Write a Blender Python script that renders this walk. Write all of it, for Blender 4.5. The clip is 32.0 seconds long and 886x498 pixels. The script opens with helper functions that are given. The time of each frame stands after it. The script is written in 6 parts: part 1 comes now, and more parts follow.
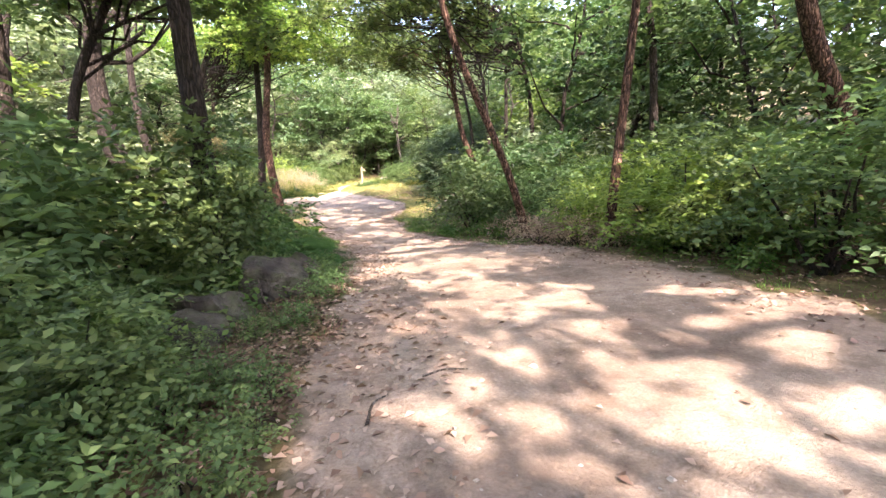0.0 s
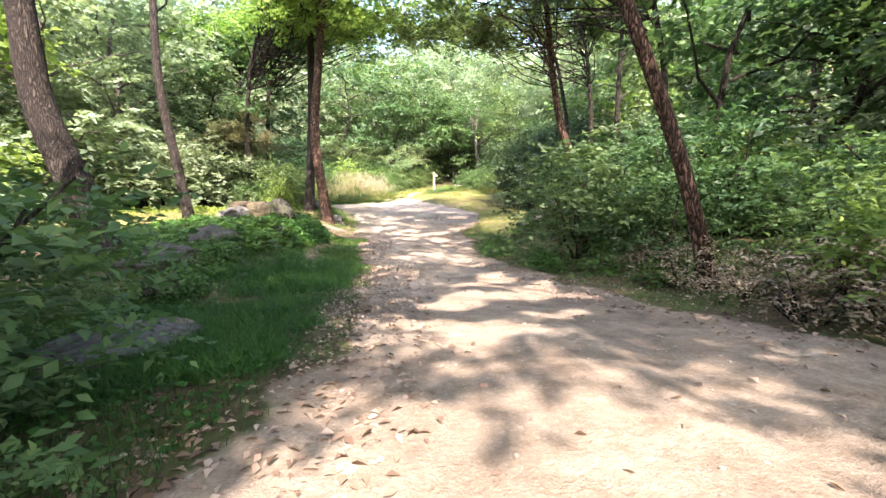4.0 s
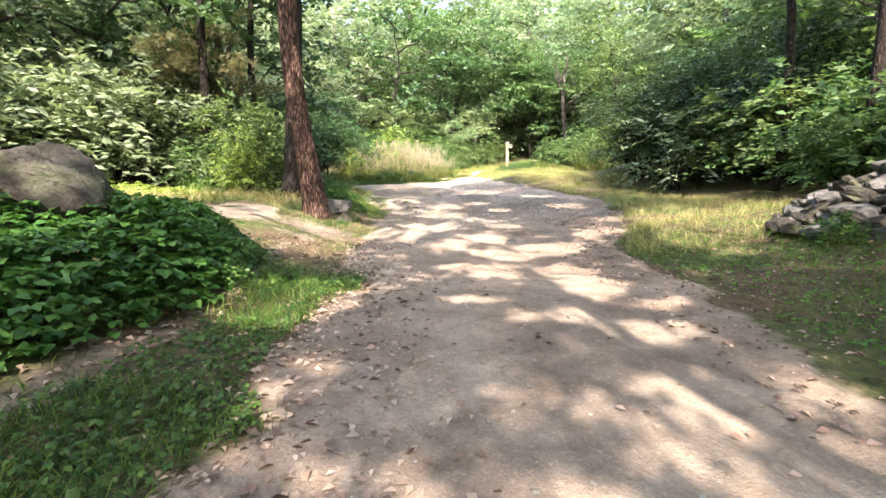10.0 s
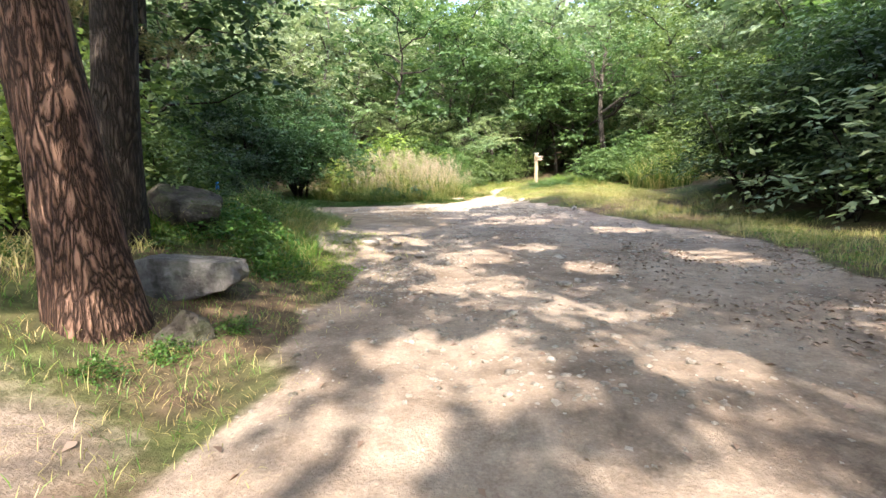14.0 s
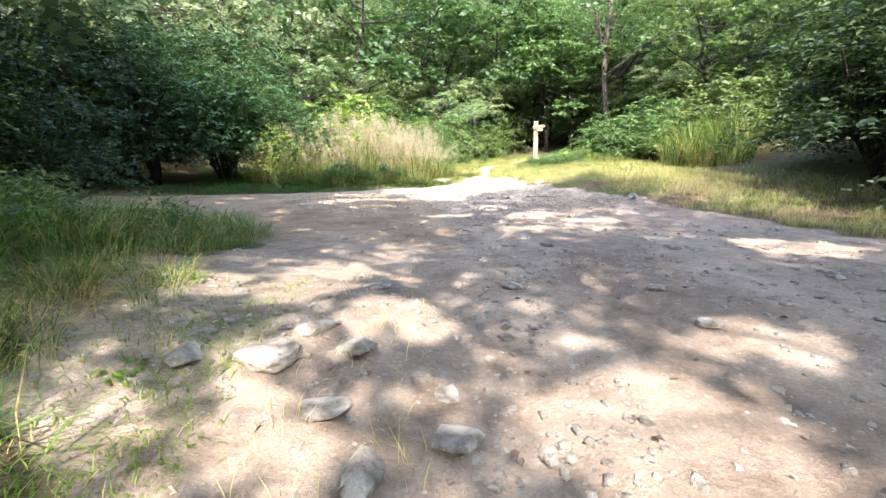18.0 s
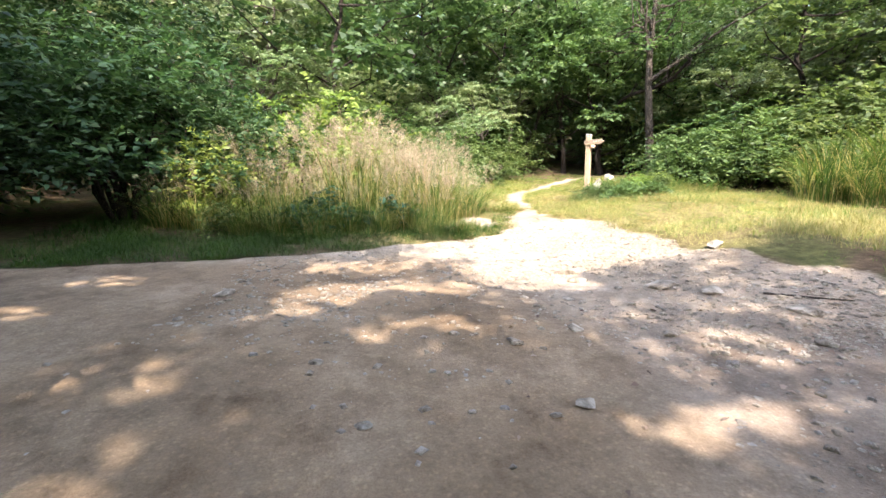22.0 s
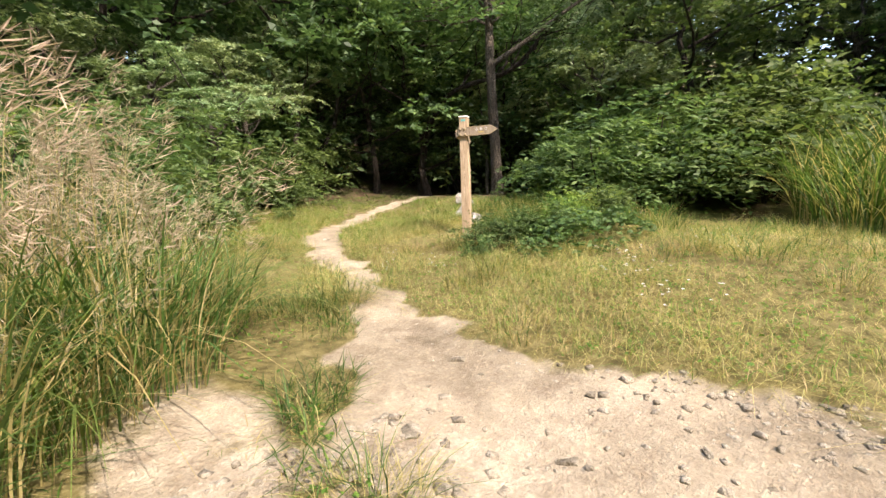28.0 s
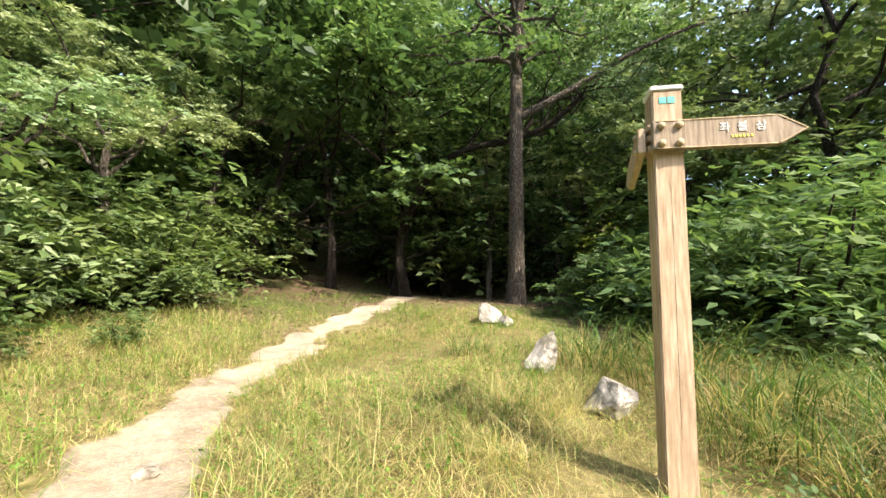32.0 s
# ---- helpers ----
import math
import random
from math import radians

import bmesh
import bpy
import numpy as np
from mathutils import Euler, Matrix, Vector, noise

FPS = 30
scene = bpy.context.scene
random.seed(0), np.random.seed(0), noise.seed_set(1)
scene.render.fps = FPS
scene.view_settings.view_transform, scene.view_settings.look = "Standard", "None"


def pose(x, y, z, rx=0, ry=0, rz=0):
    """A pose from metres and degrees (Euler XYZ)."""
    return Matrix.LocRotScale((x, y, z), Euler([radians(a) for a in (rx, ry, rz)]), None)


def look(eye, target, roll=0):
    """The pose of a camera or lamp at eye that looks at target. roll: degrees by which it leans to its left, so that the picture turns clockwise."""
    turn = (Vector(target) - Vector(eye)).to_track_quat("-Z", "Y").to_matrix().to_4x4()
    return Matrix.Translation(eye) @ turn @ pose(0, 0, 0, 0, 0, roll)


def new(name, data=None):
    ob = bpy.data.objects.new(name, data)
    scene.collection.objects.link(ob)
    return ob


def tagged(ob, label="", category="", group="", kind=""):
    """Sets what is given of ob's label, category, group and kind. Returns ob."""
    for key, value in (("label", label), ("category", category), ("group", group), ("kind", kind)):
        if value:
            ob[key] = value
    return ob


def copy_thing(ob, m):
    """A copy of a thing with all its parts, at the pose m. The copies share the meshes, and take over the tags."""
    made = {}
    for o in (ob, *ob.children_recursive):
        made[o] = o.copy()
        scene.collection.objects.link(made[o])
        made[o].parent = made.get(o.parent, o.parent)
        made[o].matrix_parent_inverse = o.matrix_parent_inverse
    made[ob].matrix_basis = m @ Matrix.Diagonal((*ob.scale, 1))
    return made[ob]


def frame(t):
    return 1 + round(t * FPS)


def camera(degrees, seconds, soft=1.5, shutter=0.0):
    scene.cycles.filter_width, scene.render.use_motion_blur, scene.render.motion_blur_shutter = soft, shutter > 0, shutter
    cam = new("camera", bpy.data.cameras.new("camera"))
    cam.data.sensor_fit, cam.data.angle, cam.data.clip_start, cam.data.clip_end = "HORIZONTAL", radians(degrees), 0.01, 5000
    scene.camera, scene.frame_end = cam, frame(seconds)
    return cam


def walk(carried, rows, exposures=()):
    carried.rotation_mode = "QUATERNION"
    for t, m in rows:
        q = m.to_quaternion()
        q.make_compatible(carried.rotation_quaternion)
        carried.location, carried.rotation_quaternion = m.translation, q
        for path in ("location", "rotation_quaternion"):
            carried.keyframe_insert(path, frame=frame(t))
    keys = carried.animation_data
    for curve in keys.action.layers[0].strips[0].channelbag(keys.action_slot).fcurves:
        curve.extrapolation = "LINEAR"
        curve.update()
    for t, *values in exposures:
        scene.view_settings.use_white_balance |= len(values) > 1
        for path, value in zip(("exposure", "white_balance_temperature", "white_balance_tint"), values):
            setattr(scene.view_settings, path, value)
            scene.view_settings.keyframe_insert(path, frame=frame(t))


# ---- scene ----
cam = camera(92.0, 32.0, soft=1.5)
PATH = [
    (0.0, look((0.778, -13.374, 1.255), (3.368, -3.848, -0.340), -2.13)),
    (0.5, look((0.955, -12.687, 1.200), (3.508, -3.159, -0.447), -0.64)),
    (1.0, look((1.140, -12.042, 1.186), (3.056, -2.363, -0.440), -2.06)),
    (1.5, look((1.307, -11.327, 1.122), (3.185, -1.678, -0.713), -1.81)),
    (2.0, look((1.469, -10.613, 1.063), (2.859, -0.845, -0.571), -0.80)),
    (2.5, look((1.615, -9.910, 1.019), (2.910, -0.079, -0.269), -0.71)),
    (4.5, look((2.030, -6.709, 0.888), (2.429, 3.199, -0.404), -0.03)),
    (5.0, look((2.070, -5.890, 0.875), (1.625, 4.039, -0.230), -0.38)),
    (5.5, look((2.118, -4.926, 0.802), (1.700, 4.990, -0.425), -0.53)),
    (6.0, look((2.107, -3.946, 0.761), (1.716, 5.967, -0.497), -0.43)),
    (6.5, look((2.159, -2.999, 0.663), (2.028, 6.942, -0.407), -0.28)),
    (7.0, look((2.069, -1.946, 0.561), (1.799, 7.960, -0.782), 0.22)),
    (7.5, look((2.032, -1.003, 0.565), (1.749, 8.924, -0.615), -0.71)),
    (8.0, look((1.963, 0.057, 0.499), (1.802, 9.996, -0.599), 1.37)),
    (8.5, look((1.975, 0.945, 0.468), (1.810, 10.886, -0.611), 0.69)),
    (9.0, look((1.939, 1.916, 0.438), (1.482, 11.835, -0.746), 1.25)),
    (9.5, look((1.921, 2.859, 0.424), (1.934, 12.805, -0.606), 0.19)),
    (10.0, look((1.827, 3.796, 0.391), (1.364, 13.647, -1.264), -0.38)),
    (10.5, look((1.813, 4.625, 0.366), (1.462, 14.546, -0.845), -0.63)),
    (11.0, look((1.715, 5.539, 0.366), (1.089, 15.464, -0.684), 0.28)),
    (11.5, look((1.702, 6.450, 0.328), (1.197, 16.382, -0.721), 0.21)),
    (12.0, look((1.642, 7.331, 0.341), (0.979, 17.207, -1.086), -0.25)),
    (12.5, look((1.570, 8.234, 0.343), (0.983, 18.116, -1.069), -1.24)),
    (13.0, look((1.413, 9.152, 0.334), (0.607, 18.991, -1.260), -1.04)),
    (13.5, look((1.223, 10.138, 0.379), (0.375, 20.016, -0.926), -0.40)),
    (14.0, look((1.112, 11.051, 0.438), (0.511, 20.956, -0.798), -0.15)),
    (14.5, look((1.017, 11.899, 0.447), (0.435, 21.841, -0.457), -0.10)),
    (16.5, look((0.982, 14.239, 0.398), (-0.366, 24.104, -0.524), -0.67)),
    (17.0, look((0.691, 15.037, 0.411), (-0.411, 24.930, -0.549), 0.15)),
    (17.5, look((0.455, 15.848, 0.470), (0.025, 25.785, -0.568), -0.18)),
    (18.0, look((0.189, 16.703, 0.543), (0.389, 26.548, -1.195), -0.22)),
    (18.5, look((-0.065, 17.552, 0.589), (0.001, 27.475, -0.650), -0.30)),
    (19.0, look((-0.348, 18.345, 0.714), (-0.745, 28.222, -0.798), -0.64)),
    (19.5, look((-0.578, 19.210, 0.805), (-0.869, 29.131, -0.415), -0.72)),
    (20.0, look((-0.797, 20.035, 0.914), (-0.842, 29.935, -0.499), -1.07)),
    (20.5, look((-0.972, 20.913, 0.968), (-0.739, 30.855, -0.079), -0.79)),
    (21.0, look((-1.198, 21.828, 0.995), (-0.657, 31.705, -0.473), -0.23)),
    (21.5, look((-1.315, 22.680, 1.054), (-0.396, 32.535, -0.368), 0.27)),
    (22.0, look((-1.526, 23.504, 1.105), (-0.540, 33.358, -0.283), 0.26)),
    (22.5, look((-1.795, 24.381, 1.058), (-0.629, 34.225, -0.257), -0.16)),
    (23.0, look((-2.182, 25.173, 1.092), (-0.656, 34.925, -0.509), 0.29)),
    (23.5, look((-2.448, 25.960, 1.057), (-0.019, 35.534, -0.499), -0.09)),
    (24.0, look((-2.521, 26.785, 1.056), (1.427, 35.834, -0.538), 0.62)),
    (24.5, look((-2.352, 27.532, 1.019), (2.204, 36.299, -0.523), -0.05)),
    (25.0, look((-2.075, 28.318, 1.013), (2.361, 37.153, -0.495), 2.92)),
    (25.5, look((-1.675, 29.024, 1.037), (3.706, 37.331, -0.392), 1.64)),
    (27.5, look((-0.014, 31.629, 1.411), (5.716, 39.739, 0.228), -1.02)),
    (28.0, look((0.466, 32.342, 1.429), (5.941, 40.653, 0.455), -1.52)),
    (28.5, look((0.912, 33.048, 1.425), (6.388, 41.392, 0.808), -1.51)),
    (29.0, look((1.275, 33.770, 1.431), (6.262, 42.424, 0.940), -1.35)),
    (29.5, look((1.624, 34.478, 1.516), (6.649, 43.112, 1.069), -1.45)),
    (30.0, look((1.986, 35.194, 1.606), (6.934, 43.871, 2.083), -1.25)),
    (30.5, look((2.347, 35.938, 1.756), (8.115, 44.015, 2.978), 0.54)),
    (31.0, look((2.644, 36.635, 1.826), (8.830, 44.365, 3.230), 1.52)),
    (31.5, look((2.797, 37.282, 1.844), (9.102, 44.915, 3.257), 2.01)),
    (32.0, look((2.898, 37.939, 1.866), (9.290, 45.536, 3.062), 1.92)),
]
EXPOSURES = [(0.0, 3.3, 6750, 31), (1.0, 3.3, 6700, 25), (2.0, 3.1, 6600, 17), (5.0, 3.3, 6500, 23), (7.0, 3.2, 6500, 22), (9.0, 3.1, 6500, 20), (12.0, 2.9, 6500, 18), (14.0, 2.7, 6450, 17), (17.0, 2.95, 6150, 19), (19.0, 2.9, 6100, 18), (21.0, 2.8, 6400, 20),
             (22.5, 2.55, 6600, 21), (24.0, 2.2, 6750, 18), (25.0, 1.75, 6850, 15), (28.0, 1.8, 7050, 19), (29.0, 2.05, 7050, 21), (30.0, 2.15, 7050, 19), (32.0, 2.25, 6950, 16)]
walk(cam, PATH, EXPOSURES)

# ---- light ----
SUN_AZ, SUN_EL = radians(174), radians(47)   # bearing from +y towards +x, height
sun_dir = Vector((math.sin(SUN_AZ) * math.cos(SUN_EL), math.cos(SUN_AZ) * math.cos(SUN_EL), math.sin(SUN_EL)))
world = bpy.data.worlds.new("sky")
scene.world = world
world.use_nodes = True
wn = world.node_tree
sky = wn.nodes.new("ShaderNodeTexSky")
sky.sky_type, sky.sun_disc = "NISHITA", False
sky.sun_elevation, sky.sun_rotation = SUN_EL, SUN_AZ
sky.dust_density, sky.air_density = 2.0, 1.2
bg = wn.nodes["Background"]
bg.inputs["Strength"].default_value = 0.15
wn.links.new(sky.outputs["Color"], bg.inputs["Color"])
sun = new("sun", bpy.data.lights.new("sun", "SUN"))
sun.data.energy, sun.data.angle, sun.data.color = 2.45, radians(0.55), (1.0, 0.93, 0.82)
sun.matrix_world = look(sun_dir * 60, (0, 0, 0))

# ---- materials ----


def principled(name, rough=0.8, spec=0.3):
    m = bpy.data.materials.new(name)
    m.use_nodes = True
    b = m.node_tree.nodes["Principled BSDF"]
    b.inputs["Roughness"].default_value = rough
    b.inputs["Specular IOR Level"].default_value = spec
    return m, m.node_tree.nodes, m.node_tree.links, b


def ramp(nodes, links, src, stops):
    r = nodes.new("ShaderNodeValToRGB")
    e = r.color_ramp.elements
    while len(e) < len(stops):
        e.new(0.5)
    for el, (p, c) in zip(e, stops):
        el.position, el.color = p, (*c, 1)
    links.new(src, r.inputs["Fac"])
    return r.outputs["Color"]


def noise_tex(nodes, links, scale, detail=5.0, rough=0.6, coord="Object", stretch=None):
    tc = nodes.new("ShaderNodeTexCoord")
    n = nodes.new("ShaderNodeTexNoise")
    n.inputs["Scale"].default_value, n.inputs["Detail"].default_value, n.inputs["Roughness"].default_value = scale, detail, rough
    if stretch:
        mp = nodes.new("ShaderNodeMapping")
        mp.inputs["Scale"].default_value = stretch
        links.new(tc.outputs[coord], mp.inputs["Vector"])
        links.new(mp.outputs["Vector"], n.inputs["Vector"])
    else:
        links.new(tc.outputs[coord], n.inputs["Vector"])
    return n.outputs["Fac"]


def mix(nodes, links, fac, a, b, kind="MIX"):
    m = nodes.new("ShaderNodeMix")
    m.data_type, m.blend_type = "RGBA", kind
    for sock, v in ((m.inputs[0], fac), (m.inputs[6], a), (m.inputs[7], b)):
        if isinstance(v, (int, float)):
            sock.default_value = v
        elif isinstance(v, tuple):
            sock.default_value = (*v, 1)
        else:
            links.new(v, sock)
    return m.outputs[2]


def bump(nodes, links, bsdf, height, strength=0.5, dist=0.02):
    b = nodes.new("ShaderNodeBump")
    b.inputs["Strength"].default_value, b.inputs["Distance"].default_value = strength, dist
    links.new(height, b.inputs["Height"])
    links.new(b.outputs["Normal"], bsdf.inputs["Normal"])


def leaf_material(name, dark, mid, light, through_=0.45, gloss=0.52):
    """Thin leaves: the colour differs leaf by leaf and plant by plant; light shines through."""
    m, nodes, links, b = principled(name, gloss, 0.35)
    geo = nodes.new("ShaderNodeNewGeometry")
    info = nodes.new("ShaderNodeObjectInfo")
    col = ramp(nodes, links, geo.outputs["Random Per Island"], [(0.0, dark), (0.45, mid), (1.0, light)])
    patch = noise_tex(nodes, links, 0.9, 2.0)
    hsv = nodes.new("ShaderNodeHueSaturation")
    add = nodes.new("ShaderNodeMath")
    add.operation = "MULTIPLY_ADD"
    links.new(info.outputs["Random"], add.inputs[0])
    add.inputs[1].default_value, add.inputs[2].default_value = 0.045, 0.478
    links.new(add.outputs[0], hsv.inputs["Hue"])
    val = nodes.new("ShaderNodeMath")
    val.operation = "MULTIPLY_ADD"
    links.new(patch, val.inputs[0])
    val.inputs[1].default_value, val.inputs[2].default_value = 0.9, 0.55
    links.new(val.outputs[0], hsv.inputs["Value"])
    links.new(col, hsv.inputs["Color"])
    links.new(hsv.outputs["Color"], b.inputs["Base Color"])
    tr = nodes.new("ShaderNodeBsdfTranslucent")
    warm = mix(nodes, links, 1.0, hsv.outputs["Color"], (0.98, 1.03, 0.68), "MULTIPLY")
    links.new(warm, tr.inputs["Color"])
    sh = nodes.new("ShaderNodeMixShader")
    sh.inputs[0].default_value = through_
    links.new(b.outputs[0], sh.inputs[1])
    links.new(tr.outputs[0], sh.inputs[2])
    links.new(sh.outputs[0], nodes["Material Output"].inputs["Surface"])
    return m


LEAF = leaf_material("broad_leaf", (0.065, 0.115, 0.04), (0.105, 0.175, 0.058), (0.19, 0.265, 0.09))
LEAF_DARK = leaf_material("dark_leaf", (0.04, 0.08, 0.03), (0.065, 0.12, 0.045), (0.105, 0.17, 0.065))
# Dark green lowered further: the thickets' inner shade is put into the leaf colour.
LEAF_SHADED = leaf_material("shaded_green_leaf", (0.022, 0.045, 0.017), (0.04, 0.075, 0.028), (0.07, 0.118, 0.042), 0.35)
LEAF_LIGHT = leaf_material("light_leaf", (0.13, 0.21, 0.045), (0.2, 0.31, 0.065), (0.31, 0.4, 0.09))
# Paled, greyed leaves: haze and front light on far trees put into the colour.
LEAF_HAZE = leaf_material("haze_leaf", (0.14, 0.19, 0.11), (0.215, 0.28, 0.16), (0.31, 0.375, 0.22))
LEAF_FROND = leaf_material("frond_leaf", (0.125, 0.19, 0.085), (0.2, 0.28, 0.125), (0.32, 0.4, 0.19), 0.4, 0.5)
LEAF_VINE = leaf_material("vine_leaf", (0.042, 0.095, 0.018), (0.07, 0.145, 0.027), (0.125, 0.215, 0.04), 0.4, 0.5)
NEEDLE = leaf_material("pine_needle", (0.045, 0.09, 0.025), (0.085, 0.14, 0.04), (0.16, 0.18, 0.06), 0.25, 0.5)
NEEDLE_PALE = leaf_material("yellowing_needle", (0.13, 0.14, 0.05), (0.22, 0.21, 0.09), (0.34, 0.28, 0.15), 0.3, 0.55)
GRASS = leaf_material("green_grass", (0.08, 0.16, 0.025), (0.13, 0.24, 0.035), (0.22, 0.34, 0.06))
# Darker copy of the green grass, with the shade it grows in put into the colour.
GRASS_SHADED = leaf_material("shaded_green_grass", (0.02, 0.062, 0.009), (0.035, 0.1, 0.014), (0.066, 0.15, 0.025), 0.4, 0.6)
GRASS_DRY = leaf_material("dry_grass", (0.29, 0.25, 0.09), (0.45, 0.385, 0.15), (0.64, 0.53, 0.28), 0.45, 0.6)
LEAF_BLUE = leaf_material("bluish_leaf", (0.03, 0.08, 0.045), (0.05, 0.125, 0.07), (0.09, 0.18, 0.1), 0.35, 0.45)
REED_LEAF = leaf_material("reed_leaf", (0.05, 0.1, 0.022), (0.088, 0.16, 0.034), (0.165, 0.245, 0.056), 0.4, 0.5)
PLUME = leaf_material("reed_plume", (0.34, 0.27, 0.18), (0.45, 0.36, 0.26), (0.58, 0.48, 0.36), 0.4, 0.8)
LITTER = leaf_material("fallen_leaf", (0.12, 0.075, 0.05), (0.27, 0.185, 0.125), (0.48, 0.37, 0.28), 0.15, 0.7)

# Reddish-brown litter with the shade of trees and boulders put into its colour.
LITTER_SHADED = leaf_material("shaded_fallen_leaf", (0.05, 0.028, 0.017), (0.12, 0.07, 0.042), (0.24, 0.155, 0.1), 0.12, 0.75)


def bark_material(name, deep, plate, light, scale=4.6):
    m, nodes, links, b = principled(name, 0.9, 0.15)
    tc = nodes.new("ShaderNodeTexCoord")
    mp = nodes.new("ShaderNodeMapping")
    mp.inputs["Scale"].default_value = (1, 1, 0.2)
    links.new(tc.outputs["Object"], mp.inputs["Vector"])
    n1 = nodes.new("ShaderNodeTexNoise")
    n1.inputs["Scale"].default_value, n1.inputs["Detail"].default_value = scale * 1.3, 6
    links.new(mp.outputs["Vector"], n1.inputs["Vector"])
    warp = mix(nodes, links, 0.4, mp.outputs["Vector"], n1.outputs["Color"], "ADD")
    v = nodes.new("ShaderNodeTexVoronoi")
    v.feature = "DISTANCE_TO_EDGE"
    v.inputs["Scale"].default_value = scale * 3.4
    links.new(warp, v.inputs["Vector"])
    crack = ramp(nodes, links, v.outputs["Distance"], [(0.03, (0.0, 0.0, 0.0)), (0.36, (1, 1, 1))])
    tone = ramp(nodes, links, n1.outputs["Fac"], [(0.3, plate), (0.72, light)])
    links.new(mix(nodes, links, crack, deep, tone), b.inputs["Base Color"])
    h = mix(nodes, links, 0.5, crack, n1.outputs["Color"], "MULTIPLY")
    bump(nodes, links, b, h, 1.0, 0.045)
    return m


BARK_RED = bark_material("pine_bark", (0.03, 0.018, 0.013), (0.17, 0.095, 0.064), (0.34, 0.205, 0.14))
BARK_DARK = bark_material("dark_bark", (0.02, 0.016, 0.013), (0.055, 0.043, 0.033), (0.1, 0.08, 0.062))
BARK_OAK = bark_material("oak_bark", (0.06, 0.05, 0.04), (0.19, 0.158, 0.122), (0.31, 0.265, 0.21), 6.0)
BARK_GREY = bark_material("grey_bark", (0.06, 0.05, 0.04), (0.19, 0.165, 0.135), (0.32, 0.28, 0.23), 6.5)


def rock_material(name, a, b_, c, moss=0.35):
    m, nodes, links, b = principled(name, 0.88, 0.25)
    n1, n2 = noise_tex(nodes, links, 2.2, 8.0, 0.65), noise_tex(nodes, links, 13.0, 6.0, 0.7)
    col = ramp(nodes, links, n1, [(0.3, a), (0.52, b_), (0.72, c)])
    col = mix(nodes, links, 0.5, col, ramp(nodes, links, n2, [(0.3, (0.35, 0.33, 0.3)), (0.7, (1, 1, 1))]), "MULTIPLY")
    col = mix(nodes, links, 0.75, col, ramp(nodes, links, noise_tex(nodes, links, 4.0, 9.0, 0.7, stretch=(1.6, 1.6, 0.45)), [(0.38, (0.3, 0.28, 0.25)), (0.55, (1, 1, 1))]), "MULTIPLY")
    mo = ramp(nodes, links, noise_tex(nodes, links, 3.1, 6.0, 0.7, stretch=(1, 1, 1.4)), [(0.55 - 0.1 * moss, (0, 0, 0)), (0.72, (moss, moss, moss))])
    col = mix(nodes, links, mo, col, (0.07, 0.09, 0.03))
    links.new(col, b.inputs["Base Color"])
    bump(nodes, links, b, mix(nodes, links, 0.45, n1, n2), 1.0, 0.16)
    return m


ROCK = rock_material("grey_rock", (0.035, 0.03, 0.024), (0.1, 0.087, 0.07), (0.22, 0.2, 0.166), 0.9)
ROCK_TAN = rock_material("tan_rock", (0.06, 0.042, 0.026), (0.15, 0.112, 0.07), (0.27, 0.22, 0.145), 0.5)
ROCK_LIGHT = rock_material("light_grey_rock", (0.1, 0.093, 0.083), (0.2, 0.19, 0.172), (0.34, 0.325, 0.3), 0.35)
ROCK_PALE = rock_material("pale_rock", (0.36, 0.335, 0.29), (0.56, 0.53, 0.47), (0.72, 0.69, 0.63), 0.1)
STONE = rock_material("road_stone", (0.34, 0.3, 0.24), (0.49, 0.44, 0.36), (0.63, 0.58, 0.49), 0.0)
STONE_PALE = rock_material("pale_stone", (0.4, 0.345, 0.26), (0.56, 0.495, 0.385), (0.7, 0.64, 0.52), 0.0)


